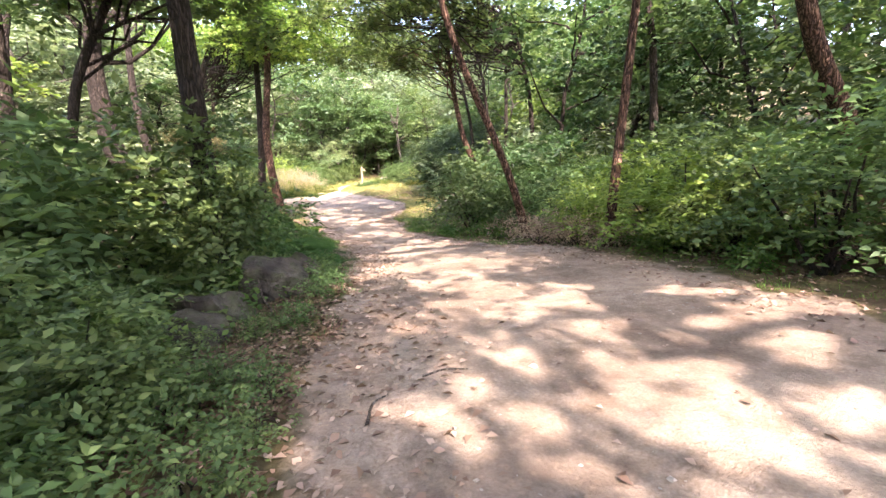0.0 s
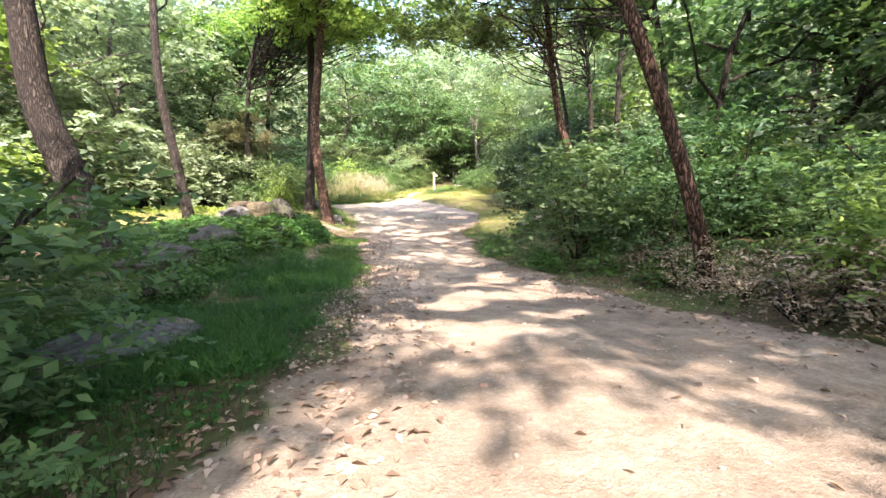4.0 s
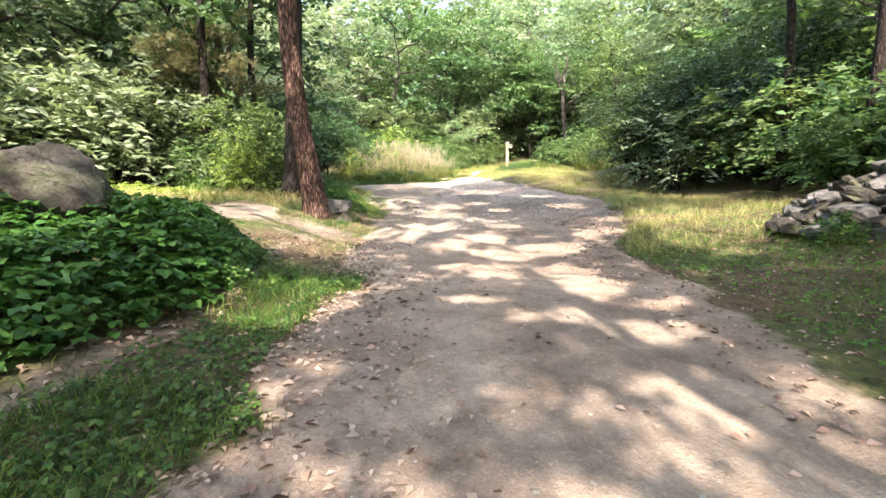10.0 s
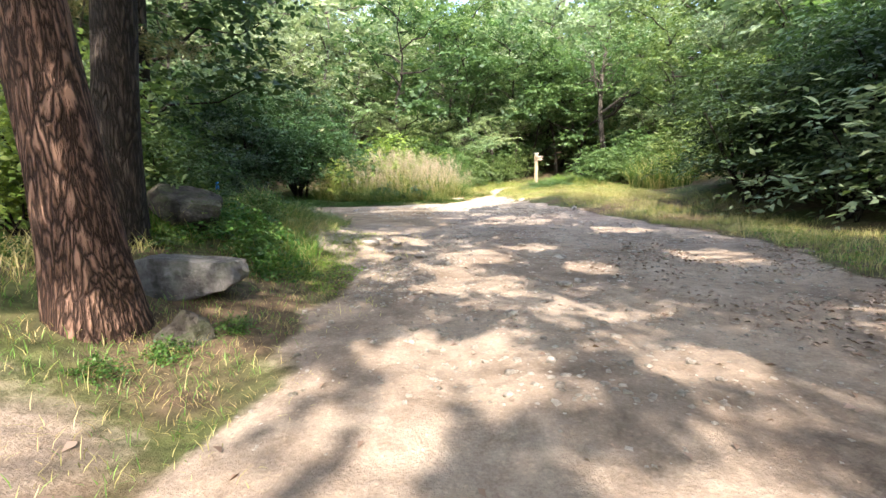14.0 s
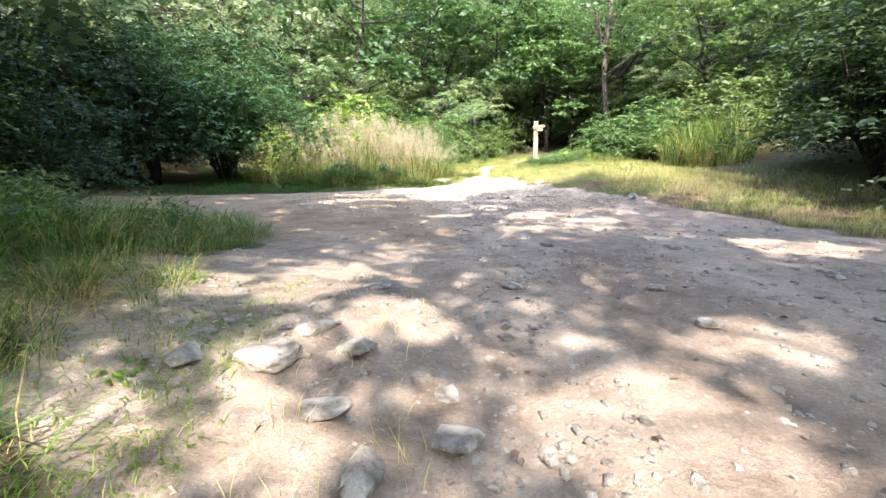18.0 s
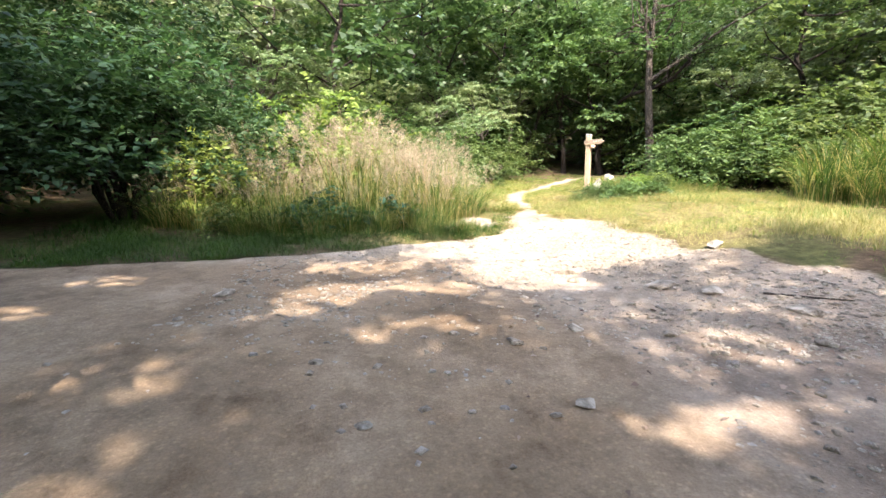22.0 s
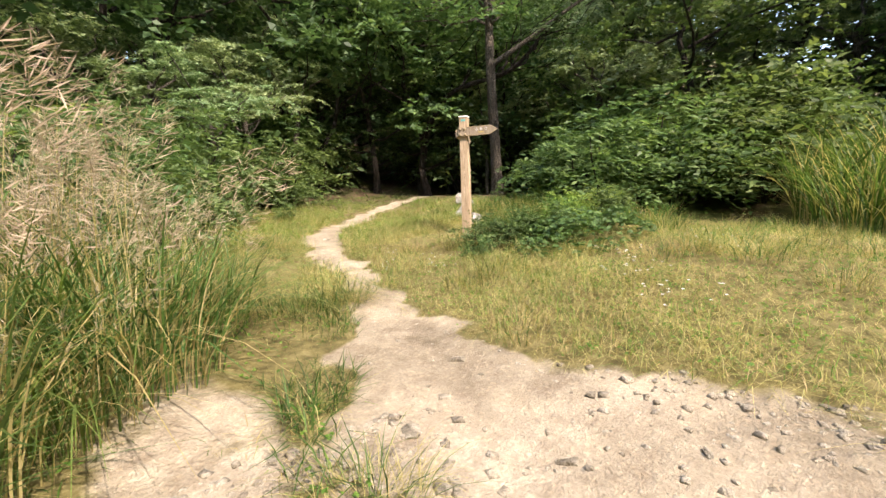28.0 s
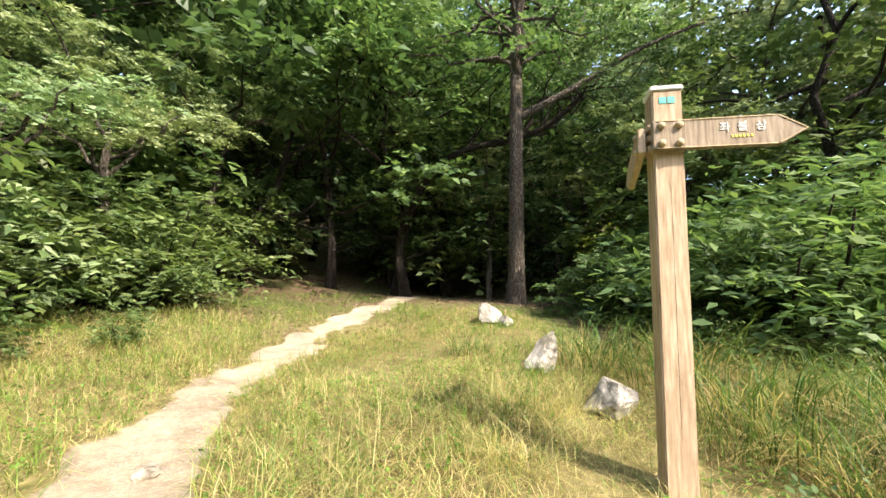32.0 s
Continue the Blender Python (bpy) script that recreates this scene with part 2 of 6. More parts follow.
def ground_material():
    """Packed pale dirt where the attribute 'worn' is high, leafy soil where it is low."""
    m, nodes, links, b = principled("earth", 0.95, 0.12)
    at = nodes.new("ShaderNodeAttribute")
    at.attribute_name = "worn"
    g = nodes.new("ShaderNodeAttribute")
    g.attribute_name = "stony"
    n1, n2, n3 = noise_tex(nodes, links, 0.7, 6.0), noise_tex(nodes, links, 7.0, 8.0, 0.7), noise_tex(nodes, links, 60.0, 4.0, 0.7)
    dirt = ramp(nodes, links, n1, [(0.32, (0.235, 0.18, 0.135)), (0.5, (0.335, 0.267, 0.2)), (0.7, (0.44, 0.36, 0.275))])
    stony = ramp(nodes, links, n1, [(0.32, (0.33, 0.28, 0.2)), (0.52, (0.46, 0.395, 0.29)), (0.7, (0.59, 0.515, 0.395))])
    dirt = mix(nodes, links, g.outputs["Fac"], dirt, stony)
    clay = nodes.new("ShaderNodeAttribute")
    clay.attribute_name = "clay"
    dirt = mix(nodes, links, clay.outputs["Fac"], dirt, ramp(nodes, links, n1, [(0.32, (0.255, 0.186, 0.114)), (0.52, (0.36, 0.27, 0.17)), (0.7, (0.46, 0.355, 0.235))]))
    dirt = mix(nodes, links, 0.55, dirt, ramp(nodes, links, n2, [(0.3, (0.55, 0.5, 0.46)), (0.62, (1.05, 1.05, 1.05))]), "MULTIPLY")
    n4 = noise_tex(nodes, links, 2.4, 9.0, 0.75)
    dirt = mix(nodes, links, 0.8, dirt, ramp(nodes, links, n4, [(0.36, (0.62, 0.58, 0.55)), (0.5, (0.95, 0.95, 0.95)), (0.66, (1.15, 1.13, 1.1))]), "MULTIPLY")
    vo = nodes.new("ShaderNodeTexVoronoi")
    vo.inputs["Scale"].default_value = 22.0
    tc = nodes.new("ShaderNodeTexCoord")
    links.new(tc.outputs["Object"], vo.inputs["Vector"])
    grit = ramp(nodes, links, vo.outputs["Distance"], [(0.18, (1.25, 1.22, 1.18)), (0.4, (0.92, 0.92, 0.92))])
    dirt = mix(nodes, links, 0.6, dirt, grit, "MULTIPLY")
    dirt = mix(nodes, links, 0.5, dirt, ramp(nodes, links, n3, [(0.35, (0.6, 0.57, 0.54)), (0.6, (1, 1, 1))]), "MULTIPLY")
    soil = ramp(nodes, links, n2, [(0.3, (0.05, 0.035, 0.022)), (0.5, (0.11, 0.078, 0.046)), (0.72, (0.2, 0.14, 0.085))])
    green = ramp(nodes, links, n2, [(0.35, (0.045, 0.06, 0.02)), (0.65, (0.1, 0.13, 0.035))])
    soil = mix(nodes, links, ramp(nodes, links, n1, [(0.42, (0, 0, 0)), (0.58, (0.75, 0.75, 0.75))]), soil, green)
    dry = nodes.new("ShaderNodeAttribute")
    dry.attribute_name = "dry"
    thatch = ramp(nodes, links, n2, [(0.32, (0.09, 0.075, 0.03)), (0.52, (0.19, 0.16, 0.065)), (0.7, (0.3, 0.255, 0.115))])
    soil = mix(nodes, links, dry.outputs["Fac"], soil, thatch)
    edge = nodes.new("ShaderNodeMath")
    edge.operation = "MULTIPLY_ADD"
    links.new(n2, edge.inputs[0])
    edge.inputs[1].default_value = 0.5
    sub = nodes.new("ShaderNodeMath")
    sub.operation = "SUBTRACT"
    links.new(at.outputs["Fac"], sub.inputs[0])
    sub.inputs[1].default_value = 0.25
    links.new(sub.outputs[0], edge.inputs[2])
    fac = ramp(nodes, links, edge.outputs[0], [(0.36, (0, 0, 0)), (0.62, (1, 1, 1))])
    links.new(mix(nodes, links, fac, soil, dirt), b.inputs["Base Color"])
    h = mix(nodes, links, 0.5, n2, n3)
    h = mix(nodes, links, 0.16, h, vo.outputs["Distance"], "SUBTRACT")
    bump(nodes, links, b, h, 0.75, 0.05)
    return m


EARTH = ground_material()


def wood_material(name, a, b_, c):
    m, nodes, links, b = principled(name, 0.75, 0.25)
    grain = noise_tex(nodes, links, 9.0, 8.0, 0.65, stretch=(6, 6, 0.5))
    wear = noise_tex(nodes, links, 3.0, 4.0)
    col = ramp(nodes, links, grain, [(0.3, a), (0.5, b_), (0.7, c)])
    col = mix(nodes, links, 0.35, col, ramp(nodes, links, wear, [(0.35, (0.6, 0.5, 0.4)), (0.65, (1.05, 1.02, 0.98))]), "MULTIPLY")
    links.new(col, b.inputs["Base Color"])
    bump(nodes, links, b, grain, 0.35, 0.006)
    return m


WOOD = wood_material("weathered_wood", (0.28, 0.2, 0.125), (0.46, 0.355, 0.24), (0.6, 0.49, 0.36))
WOOD_GREY = wood_material("greyed_wood", (0.16, 0.125, 0.09), (0.3, 0.245, 0.175), (0.42, 0.36, 0.28))
WOOD_PALE = wood_material("cut_wood", (0.5, 0.38, 0.23), (0.62, 0.5, 0.32), (0.7, 0.58, 0.4))


def plain(name, col, rough=0.6, spec=0.3):
    m, nodes, links, b = principled(name, rough, spec)
    n = noise_tex(nodes, links, 30.0, 4.0)
    links.new(mix(nodes, links, 0.35, col, ramp(nodes, links, n, [(0.3, tuple(v * 0.6 for v in col)), (0.7, col)])), b.inputs["Base Color"])
    return m


WHITE_PAINT = plain("white_paint", (0.8, 0.8, 0.78))
YELLOW_PAINT = plain("yellow_paint", (0.75, 0.6, 0.12))
TEAL = plain("teal_sticker", (0.12, 0.45, 0.4))
BOLT = plain("bolt_head", (0.42, 0.33, 0.2))
BLUE = plain("blue_plastic", (0.05, 0.25, 0.7), 0.4)
WHITE_PLASTIC = plain("white_plastic", (0.75, 0.77, 0.8), 0.4)

# ---- terrain ----
ZY = [(-400, 3.0), (-40, 0.5), (-14, 0.08), (-11, 0.0), (-7.8, -0.1), (-5, -0.3), (-2, -0.6), (0.7, -0.74), (4.2, -0.9), (10, -0.92), (12, -0.87),
      (14, -0.78), (17, -0.76), (18.4, -0.6), (20.4, -0.48), (22.5, -0.41), (25.5, -0.37), (27.4, -0.28), (29.7, -0.15), (31, -0.1),
      (33.3, 0.13), (34.4, 0.25), (36.6, 0.4), (38.9, 0.62), (40.7, 0.83), (42.7, 0.95), (50, 1.9), (70, 7.0), (110, 24), (400, 40)]
XC = [(-40, -1), (-13.4, 2.6), (-6, 3.6), (0, 3.1), (6, 2.3), (14, 1.6), (20, 1.5), (27, 0.5), (31, 0.6), (34.4, 1.6), (37.5, 2.6),
      (40.7, 3.3), (43, 4.5), (60, 8)]
LEFT = [(-40, -4.5), (-14, 0.3), (-11.4, 0.5), (-9.6, 0.8), (-6.5, 1.1), (-4.2, 1.35), (-0.5, 1.2), (1.3, 1.4), (5.6, 0.64), (9.5, 0.4), (11, -0.2),
        (13, -0.35), (16, -0.5), (18.0, -1.1), (19, -2.2), (20.5, -2.6), (22.2, -2.1), (23.7, -2.9), (25.2, -5), (26.5, -9), (27.5, -16), (30.2, -16),
        (30.4, -7), (31.2, -3.2), (32.0, -1.2), (32.8, 0.4), (33.6, 1.0), (34.5, 1.3)]
RIGHT = [(-40, 1.5), (-12, 5.0), (-9.7, 5.4), (-7.3, 5.7), (-5, 5.9), (-2, 5.1), (0, 4.9), (2, 4.5), (5.9, 4.2), (9.2, 4.6), (12.3, 4.7), (13.4, 5.5),
         (16.2, 6.3), (20, 6.9), (25, 6.4), (26.8, 5.1), (28.7, 3.6), (30.6, 3.0), (33, 3.3), (34, 2.8), (34.5, 2.4)]
TRAIL = [(1.75, 34.2), (2.3, 36.4), (2.75, 38.2), (2.85, 39.7), (3.3, 41.2), (4.5, 43.2), (5.8, 44.4), (8.2, 46.3), (11, 49)]


def ip(tab, v):
    return np.interp(v, [a for a, _ in tab], [b for _, b in tab])


def sm(u):
    u = np.clip(u, 0, 1)
    return u * u * (3 - 2 * u)


def base_ground(x, y):
    x, y = np.asarray(x, float), np.asarray(y, float)
    z = (ip(ZY, y - 1) + ip(ZY, y) + ip(ZY, y + 1)) / 3
    dx = x - ip(XC, y)
    z = z + sm((y - 24) / 6) * (1 - sm((y - 44) / 8)) * np.clip(dx - 0.3, 0, 4) * 0.14
    lv = sm((-dx - 2.0) / 3) * (1 - sm((y - 18) / 6))
    z = z + lv * 0.7 * sm((y + 4) / 10) - sm((-dx - 2.2) / 4) * (1 - sm((y + 3) / 5)) * 0.5
    z = z + sm((dx - 3.2) / 4) * (1 - sm((y - 12) / 10)) * 0.5
    return z + np.minimum(np.clip(dx - 9, 0, 200) * 0.22, 22) + np.minimum(np.clip(-dx - 16, 0, 200) * 0.38, 24)


rng = np.random.default_rng(7)
LAT = rng.random((64, 64))


def vnoise(x, y, scale):
    """Smooth value noise, 0 to 1."""
    u, v = np.asarray(x) * scale, np.asarray(y) * scale
    i, j = np.floor(u).astype(int), np.floor(v).astype(int)
    f, g = sm(u - i), sm(v - j)
    a, b = LAT[i % 64, j % 64], LAT[(i + 1) % 64, j % 64]
    c, d = LAT[i % 64, (j + 1) % 64], LAT[(i + 1) % 64, (j + 1) % 64]
    return (a * (1 - f) + b * f) * (1 - g) + (c * (1 - f) + d * f) * g


def trail_far(x, y):
    best = np.full(np.shape(x), 99.0)
    for (ax, ay), (bx, by) in zip(TRAIL, TRAIL[1:]):
        t = np.clip(((x - ax) * (bx - ax) + (y - ay) * (by - ay)) / ((bx - ax) ** 2 + (by - ay) ** 2), 0, 1)
        best = np.minimum(best, np.hypot(x - ax - t * (bx - ax), y - ay - t * (by - ay)))
    return best


def worn(x, y):
    """How far a place is worn bare by feet and wheels: over 0.5 is road."""
    x, y = np.asarray(x, float), np.asarray(y, float)
    inside = np.minimum(x - ip(LEFT, y), ip(RIGHT, y) - x)
    inside = np.where(y > 34.5, -1.0, inside) + (vnoise(x, y, 1.7) - 0.5) * 0.5 + (vnoise(x, y, 6.0) - 0.5) * 0.2
    road = sm(inside / 0.7 + 0.5)
    path = sm((0.29 + 0.4 * sm((36.6 - y) / 2.4) - trail_far(x, y) + (vnoise(x, y, 2.2) - 0.5) * 0.34 + (vnoise(x, y, 7.0) - 0.5) * 0.26) / 0.3 + 0.5)
    rut = 0.46 * sm((0.34 - np.abs(x - ip([(-2.4, 1.1), (-0.5, 0.8), (0.5, 0.45), (1, 0.15), (2, -0.1), (3.3, -0.35), (5, -0.6), (7, -0.55), (9, -0.9), (11, -1.2)], y))) / 0.25) * ((y > -2.4) & (y < 11))
    bare = 0.75 * np.maximum(sm(1.6 - np.hypot((x + 2.3) / 1.7, (y - 12.4) / 1.1)), sm(1.5 - np.hypot((x + 8.0) / 3.4, (y - 14.6) / 0.7))) * (0.4 + vnoise(x, y, 2.0))
    patch = 0.8 * sm(1.4 - np.hypot((x - 0.5) / 0.5, (y - 34.6) / 1.2)) * (0.3 + vnoise(x, y, 3.0))
    return np.clip(np.maximum(np.maximum(np.maximum(road, path), rut), np.maximum(bare, patch)), 0, 1)


def ground(x, y):
    w = worn(x, y)
    lump = (vnoise(x, y, 0.8) - 0.5) * 0.09 + (vnoise(x, y, 2.6) - 0.5) * 0.045
    flat = (vnoise(x, y, 1.1) - 0.5) * 0.05 + (vnoise(x, y, 5.0) - 0.5) * 0.018 + (vnoise(x, y, 13.0) - 0.5) * 0.012
    off = np.abs(np.asarray(x) - ip([(-14, 2.7), (-4, 3.1), (2, 2.9), (8, 2.4), (14, 1.9), (20, 1.2), (26, -1.5)], y)) - 0.8
    flat = flat - 0.035 * np.exp(-(off**2) / 0.05) * (np.asarray(y) < 26)
    hump = 0.16 * np.exp(-((np.asarray(x) + 0.75) ** 2) / 0.5 - ((np.asarray(y) - 19.6) ** 2) / 1.2)
    return base_ground(x, y) + lump * (1 - w) + flat * w + hump


def gz(x, y):
    return float(ground(np.array([x]), np.array([y]))[0])


def mk(name, verts, faces):
    """A mesh from arrays of corners and of faces with the same number of sides."""
    verts, faces = np.asarray(verts, np.float32), np.asarray(faces, np.int32)
    me = bpy.data.meshes.new(name)
    n, k = faces.shape
    me.vertices.add(len(verts))
    me.vertices.foreach_set("co", verts.ravel())
    me.loops.add(n * k)
    me.loops.foreach_set("vertex_index", faces.ravel())
    me.polygons.add(n)
    me.polygons.foreach_set("loop_start", np.arange(0, n * k, k, dtype=np.int32))
    me.update(calc_edges=True)
    return me


def shade(me, smooth=True):
    me.polygons.foreach_set("use_smooth", np.full(len(me.polygons), smooth))
    return me


def part(name, me, mat, parent=None, label="", loc=None):
    """One mesh object, under a thing or at top level."""
    if isinstance(me, bmesh.types.BMesh):
        b, me = me, bpy.data.meshes.new(name)
        b.to_mesh(me)
        b.free()
    if not me.materials:
        me.materials.append(mat)
    ob = new(name, me)
    ob.parent = parent
    if loc is not None:
        ob.location = loc
    return tagged(ob, label) if label else ob


def thing(name, label, category, loc=(0, 0, 0), group="", kind=""):
    ob = new(name)
    ob.empty_display_size = 0.2
    ob.location = loc
    return tagged(ob, label, category, group, kind)


def spaced(fine0, fine1, step, far):
    out = list(np.arange(fine0, fine1 + 1e-6, step))
    d, lo, hi = step, fine0, fine1
    while hi < far or lo > -far:
        d *= 1.22
        lo, hi = lo - d, hi + d
        out = [lo] + out + [hi]
    return np.array(out)


gx, gy = spaced(-5.5, 9.0, 0.11, 420), spaced(-14.0, 46.0, 0.13, 420)
X, Y = np.meshgrid(gx, gy)
Z = ground(X, Y)
idx = np.arange(X.size).reshape(X.shape)
F = np.stack([idx[:-1, :-1], idx[:-1, 1:], idx[1:, 1:], idx[1:, :-1]], -1).reshape(-1, 4)
me = shade(mk("ground", np.stack([X, Y, Z], -1).reshape(-1, 3), F))
for key, val in (("worn", worn(X, Y)), ("stony", sm((Y - 13) / 6) * (0.15 + 0.85 * sm((Y - 26) / 5))), ("clay", sm((0.9 - X + 1.2 * (vnoise(X, Y, 0.7) - 0.5)) / 1.6) * sm((Y - 21.5) / 3) * sm((30.2 + 1.2 * sm(0.4 - X) - Y) / 1.2)), ("dry", sm((Y - 28) / 4) * sm((48 - Y) / 5) * sm((X + 3) / 2) * sm((11 - X) / 3))):
    me.attributes.new(key, "FLOAT", "POINT").data.foreach_set("value", np.ascontiguousarray(val, np.float32).ravel())
tagged(part("ground", me, EARTH), "pale packed dirt road through leafy woodland soil", "ground", kind="structure")

# ---- ground sun patches cut from the crowns (x, y, half width, half depth) ----
SUNLIT_SOUTH = [(2.56, -11.3, 0.2, 0.2), (2.27, -11.56, 0.2, 0.17), (1.77, -11.61, 0.2, 0.2), (2.68, -11.95, 0.3, 0.24), (3.06, -11.36, 0.22, 0.18), (2.0, -10.73, 0.12, 0.16), (3.08, -10.37, 0.2, 0.16),
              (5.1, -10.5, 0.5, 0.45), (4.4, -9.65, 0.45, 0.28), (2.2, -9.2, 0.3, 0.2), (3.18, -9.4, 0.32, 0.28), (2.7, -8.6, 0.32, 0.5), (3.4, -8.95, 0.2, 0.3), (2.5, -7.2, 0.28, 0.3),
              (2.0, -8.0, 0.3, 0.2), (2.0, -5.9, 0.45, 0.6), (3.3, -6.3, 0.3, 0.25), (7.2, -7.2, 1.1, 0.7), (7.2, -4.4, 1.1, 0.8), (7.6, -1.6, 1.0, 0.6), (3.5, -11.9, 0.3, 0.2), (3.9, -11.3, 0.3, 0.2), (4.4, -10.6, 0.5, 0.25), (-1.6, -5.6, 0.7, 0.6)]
SUNLIT_ROAD = [(2.58, -1.79, 0.4, 0.45), (2.24, -2.93, 0.34, 0.36), (2.71, -3.47, 0.34, 0.3), (3.2, -1.26, 0.5, 0.3), (3.79, -2.77, 0.3, 0.28), (3.54, -1.43, 0.5, 0.34), (3.22, -0.32, 0.5, 0.2),
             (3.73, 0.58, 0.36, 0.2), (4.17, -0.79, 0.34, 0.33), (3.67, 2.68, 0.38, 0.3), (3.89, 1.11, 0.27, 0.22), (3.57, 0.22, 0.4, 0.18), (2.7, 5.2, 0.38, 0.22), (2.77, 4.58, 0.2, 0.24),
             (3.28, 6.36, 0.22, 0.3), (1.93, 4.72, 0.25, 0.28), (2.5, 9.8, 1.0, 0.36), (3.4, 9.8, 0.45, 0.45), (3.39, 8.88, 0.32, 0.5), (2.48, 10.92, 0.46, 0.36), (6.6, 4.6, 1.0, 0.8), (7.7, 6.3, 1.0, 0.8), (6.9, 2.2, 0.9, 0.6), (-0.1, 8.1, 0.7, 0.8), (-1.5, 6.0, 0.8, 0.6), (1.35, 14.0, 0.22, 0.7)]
SUNLIT_BEND = [(3.4, 11.45, 0.6, 0.55), (4.95, 13.35, 0.45, 0.7), (4.4, 12.7, 0.35, 0.5), (6.6, 12.4, 1.0, 2.0), (-1.4, 11.2, 1.2, 0.9), (1.65, 11.8, 0.3, 0.5), (2.3, 12.4, 0.3, 0.3), (0.75, 13.3, 0.3, 1.2), (-1.2, 13.1, 1.4, 1.1), (-3.6, 11.4, 1.8, 1.0), (2.95, 17.9, 0.45, 0.5),
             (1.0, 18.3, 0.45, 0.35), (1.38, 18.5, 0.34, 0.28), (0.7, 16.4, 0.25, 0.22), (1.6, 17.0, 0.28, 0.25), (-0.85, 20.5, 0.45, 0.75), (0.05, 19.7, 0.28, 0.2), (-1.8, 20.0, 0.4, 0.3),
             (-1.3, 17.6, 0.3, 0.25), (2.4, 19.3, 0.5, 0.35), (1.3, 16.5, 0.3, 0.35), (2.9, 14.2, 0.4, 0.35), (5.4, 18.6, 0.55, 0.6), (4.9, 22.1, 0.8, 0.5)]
SUNLIT_CLEARING = [(2.2, 25.4, 0.6, 0.4), (3.2, 24.8, 0.45, 0.25), (0.95, 25.75, 0.28, 0.2), (0.4, 25.72, 0.2, 0.2), (-3.7, 26.7, 0.5, 0.3), (-2.0, 24.16, 0.15, 0.1), (0.6, 30.0, 1.2, 1.0), (-1.9, 29.0, 0.7, 0.22),
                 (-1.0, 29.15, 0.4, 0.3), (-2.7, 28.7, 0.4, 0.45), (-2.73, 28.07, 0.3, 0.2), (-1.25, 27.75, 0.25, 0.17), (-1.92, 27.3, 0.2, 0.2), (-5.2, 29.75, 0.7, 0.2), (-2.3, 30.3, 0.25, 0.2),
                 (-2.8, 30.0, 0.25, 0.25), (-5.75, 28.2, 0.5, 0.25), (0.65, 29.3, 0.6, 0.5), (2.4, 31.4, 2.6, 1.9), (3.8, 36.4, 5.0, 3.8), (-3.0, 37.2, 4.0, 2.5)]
SUNLIT_WIDE = [(3.1, -1.4, 0.5, 0.3), (3.7, -1.6, 0.5, 0.28), (4.4, -1.4, 0.4, 0.26), (2.65, -1.75, 0.35, 0.22), (4.3, -0.3, 0.3, 0.2), (2.9, 7.8, 0.3, 0.2), (3.5, 7.5, 0.3, 0.18), (2.3, 7.6, 0.2, 0.15), (3.9, 8.2, 0.35, 0.2), (2.0, 8.3, 0.25, 0.2), (-3.0, 25.5, 0.5, 0.2), (-3.6, 25.3, 0.5, 0.2), (-2.9, 26.0, 0.35, 0.15)]
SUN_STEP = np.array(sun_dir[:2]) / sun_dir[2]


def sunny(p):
    """Whether sunlight past a canopy point lands in a listed sun patch."""
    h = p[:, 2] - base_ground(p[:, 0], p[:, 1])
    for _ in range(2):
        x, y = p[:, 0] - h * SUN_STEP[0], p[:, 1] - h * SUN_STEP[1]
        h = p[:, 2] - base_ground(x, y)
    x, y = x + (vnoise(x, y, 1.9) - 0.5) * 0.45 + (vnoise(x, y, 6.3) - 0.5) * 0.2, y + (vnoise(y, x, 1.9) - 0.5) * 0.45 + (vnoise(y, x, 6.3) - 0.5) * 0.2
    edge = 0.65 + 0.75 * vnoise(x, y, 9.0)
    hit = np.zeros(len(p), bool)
    for cx, cy, rx, ry in SUNLIT_SOUTH + SUNLIT_ROAD + SUNLIT_BEND + SUNLIT_CLEARING + SUNLIT_WIDE:
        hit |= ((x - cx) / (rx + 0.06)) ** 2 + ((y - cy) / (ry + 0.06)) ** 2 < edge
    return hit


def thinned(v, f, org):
    """Leaves left over once those that would shade a listed sun patch are cut."""
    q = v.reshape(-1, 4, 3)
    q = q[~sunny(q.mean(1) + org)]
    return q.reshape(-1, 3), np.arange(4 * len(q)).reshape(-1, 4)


# ---- plants: the shapes ----


def unit(v):
    return v / np.maximum(np.linalg.norm(v, axis=-1, keepdims=True), 1e-9)


def rand_dirs(r, n):
    return unit(r.normal(size=(n, 3)))


def kites(base, along, normal, length, width, fold=0.25, at=0.42, bend=0.0):
    """Leaves as folded kites: corners and faces."""
    n = len(base)
    length, width = np.broadcast_to(length, n)[:, None], np.broadcast_to(width, n)[:, None]
    side = unit(np.cross(normal, along))
    up = np.cross(along, side)
    mid = base + along * length * at
    tip = base + along * length - up * length * bend
    v = np.stack([base, mid - side * width / 2 + up * width * fold, tip, mid + side * width / 2 + up * width * fold], 1)
    return v.reshape(-1, 3), np.arange(4 * n).reshape(n, 4)


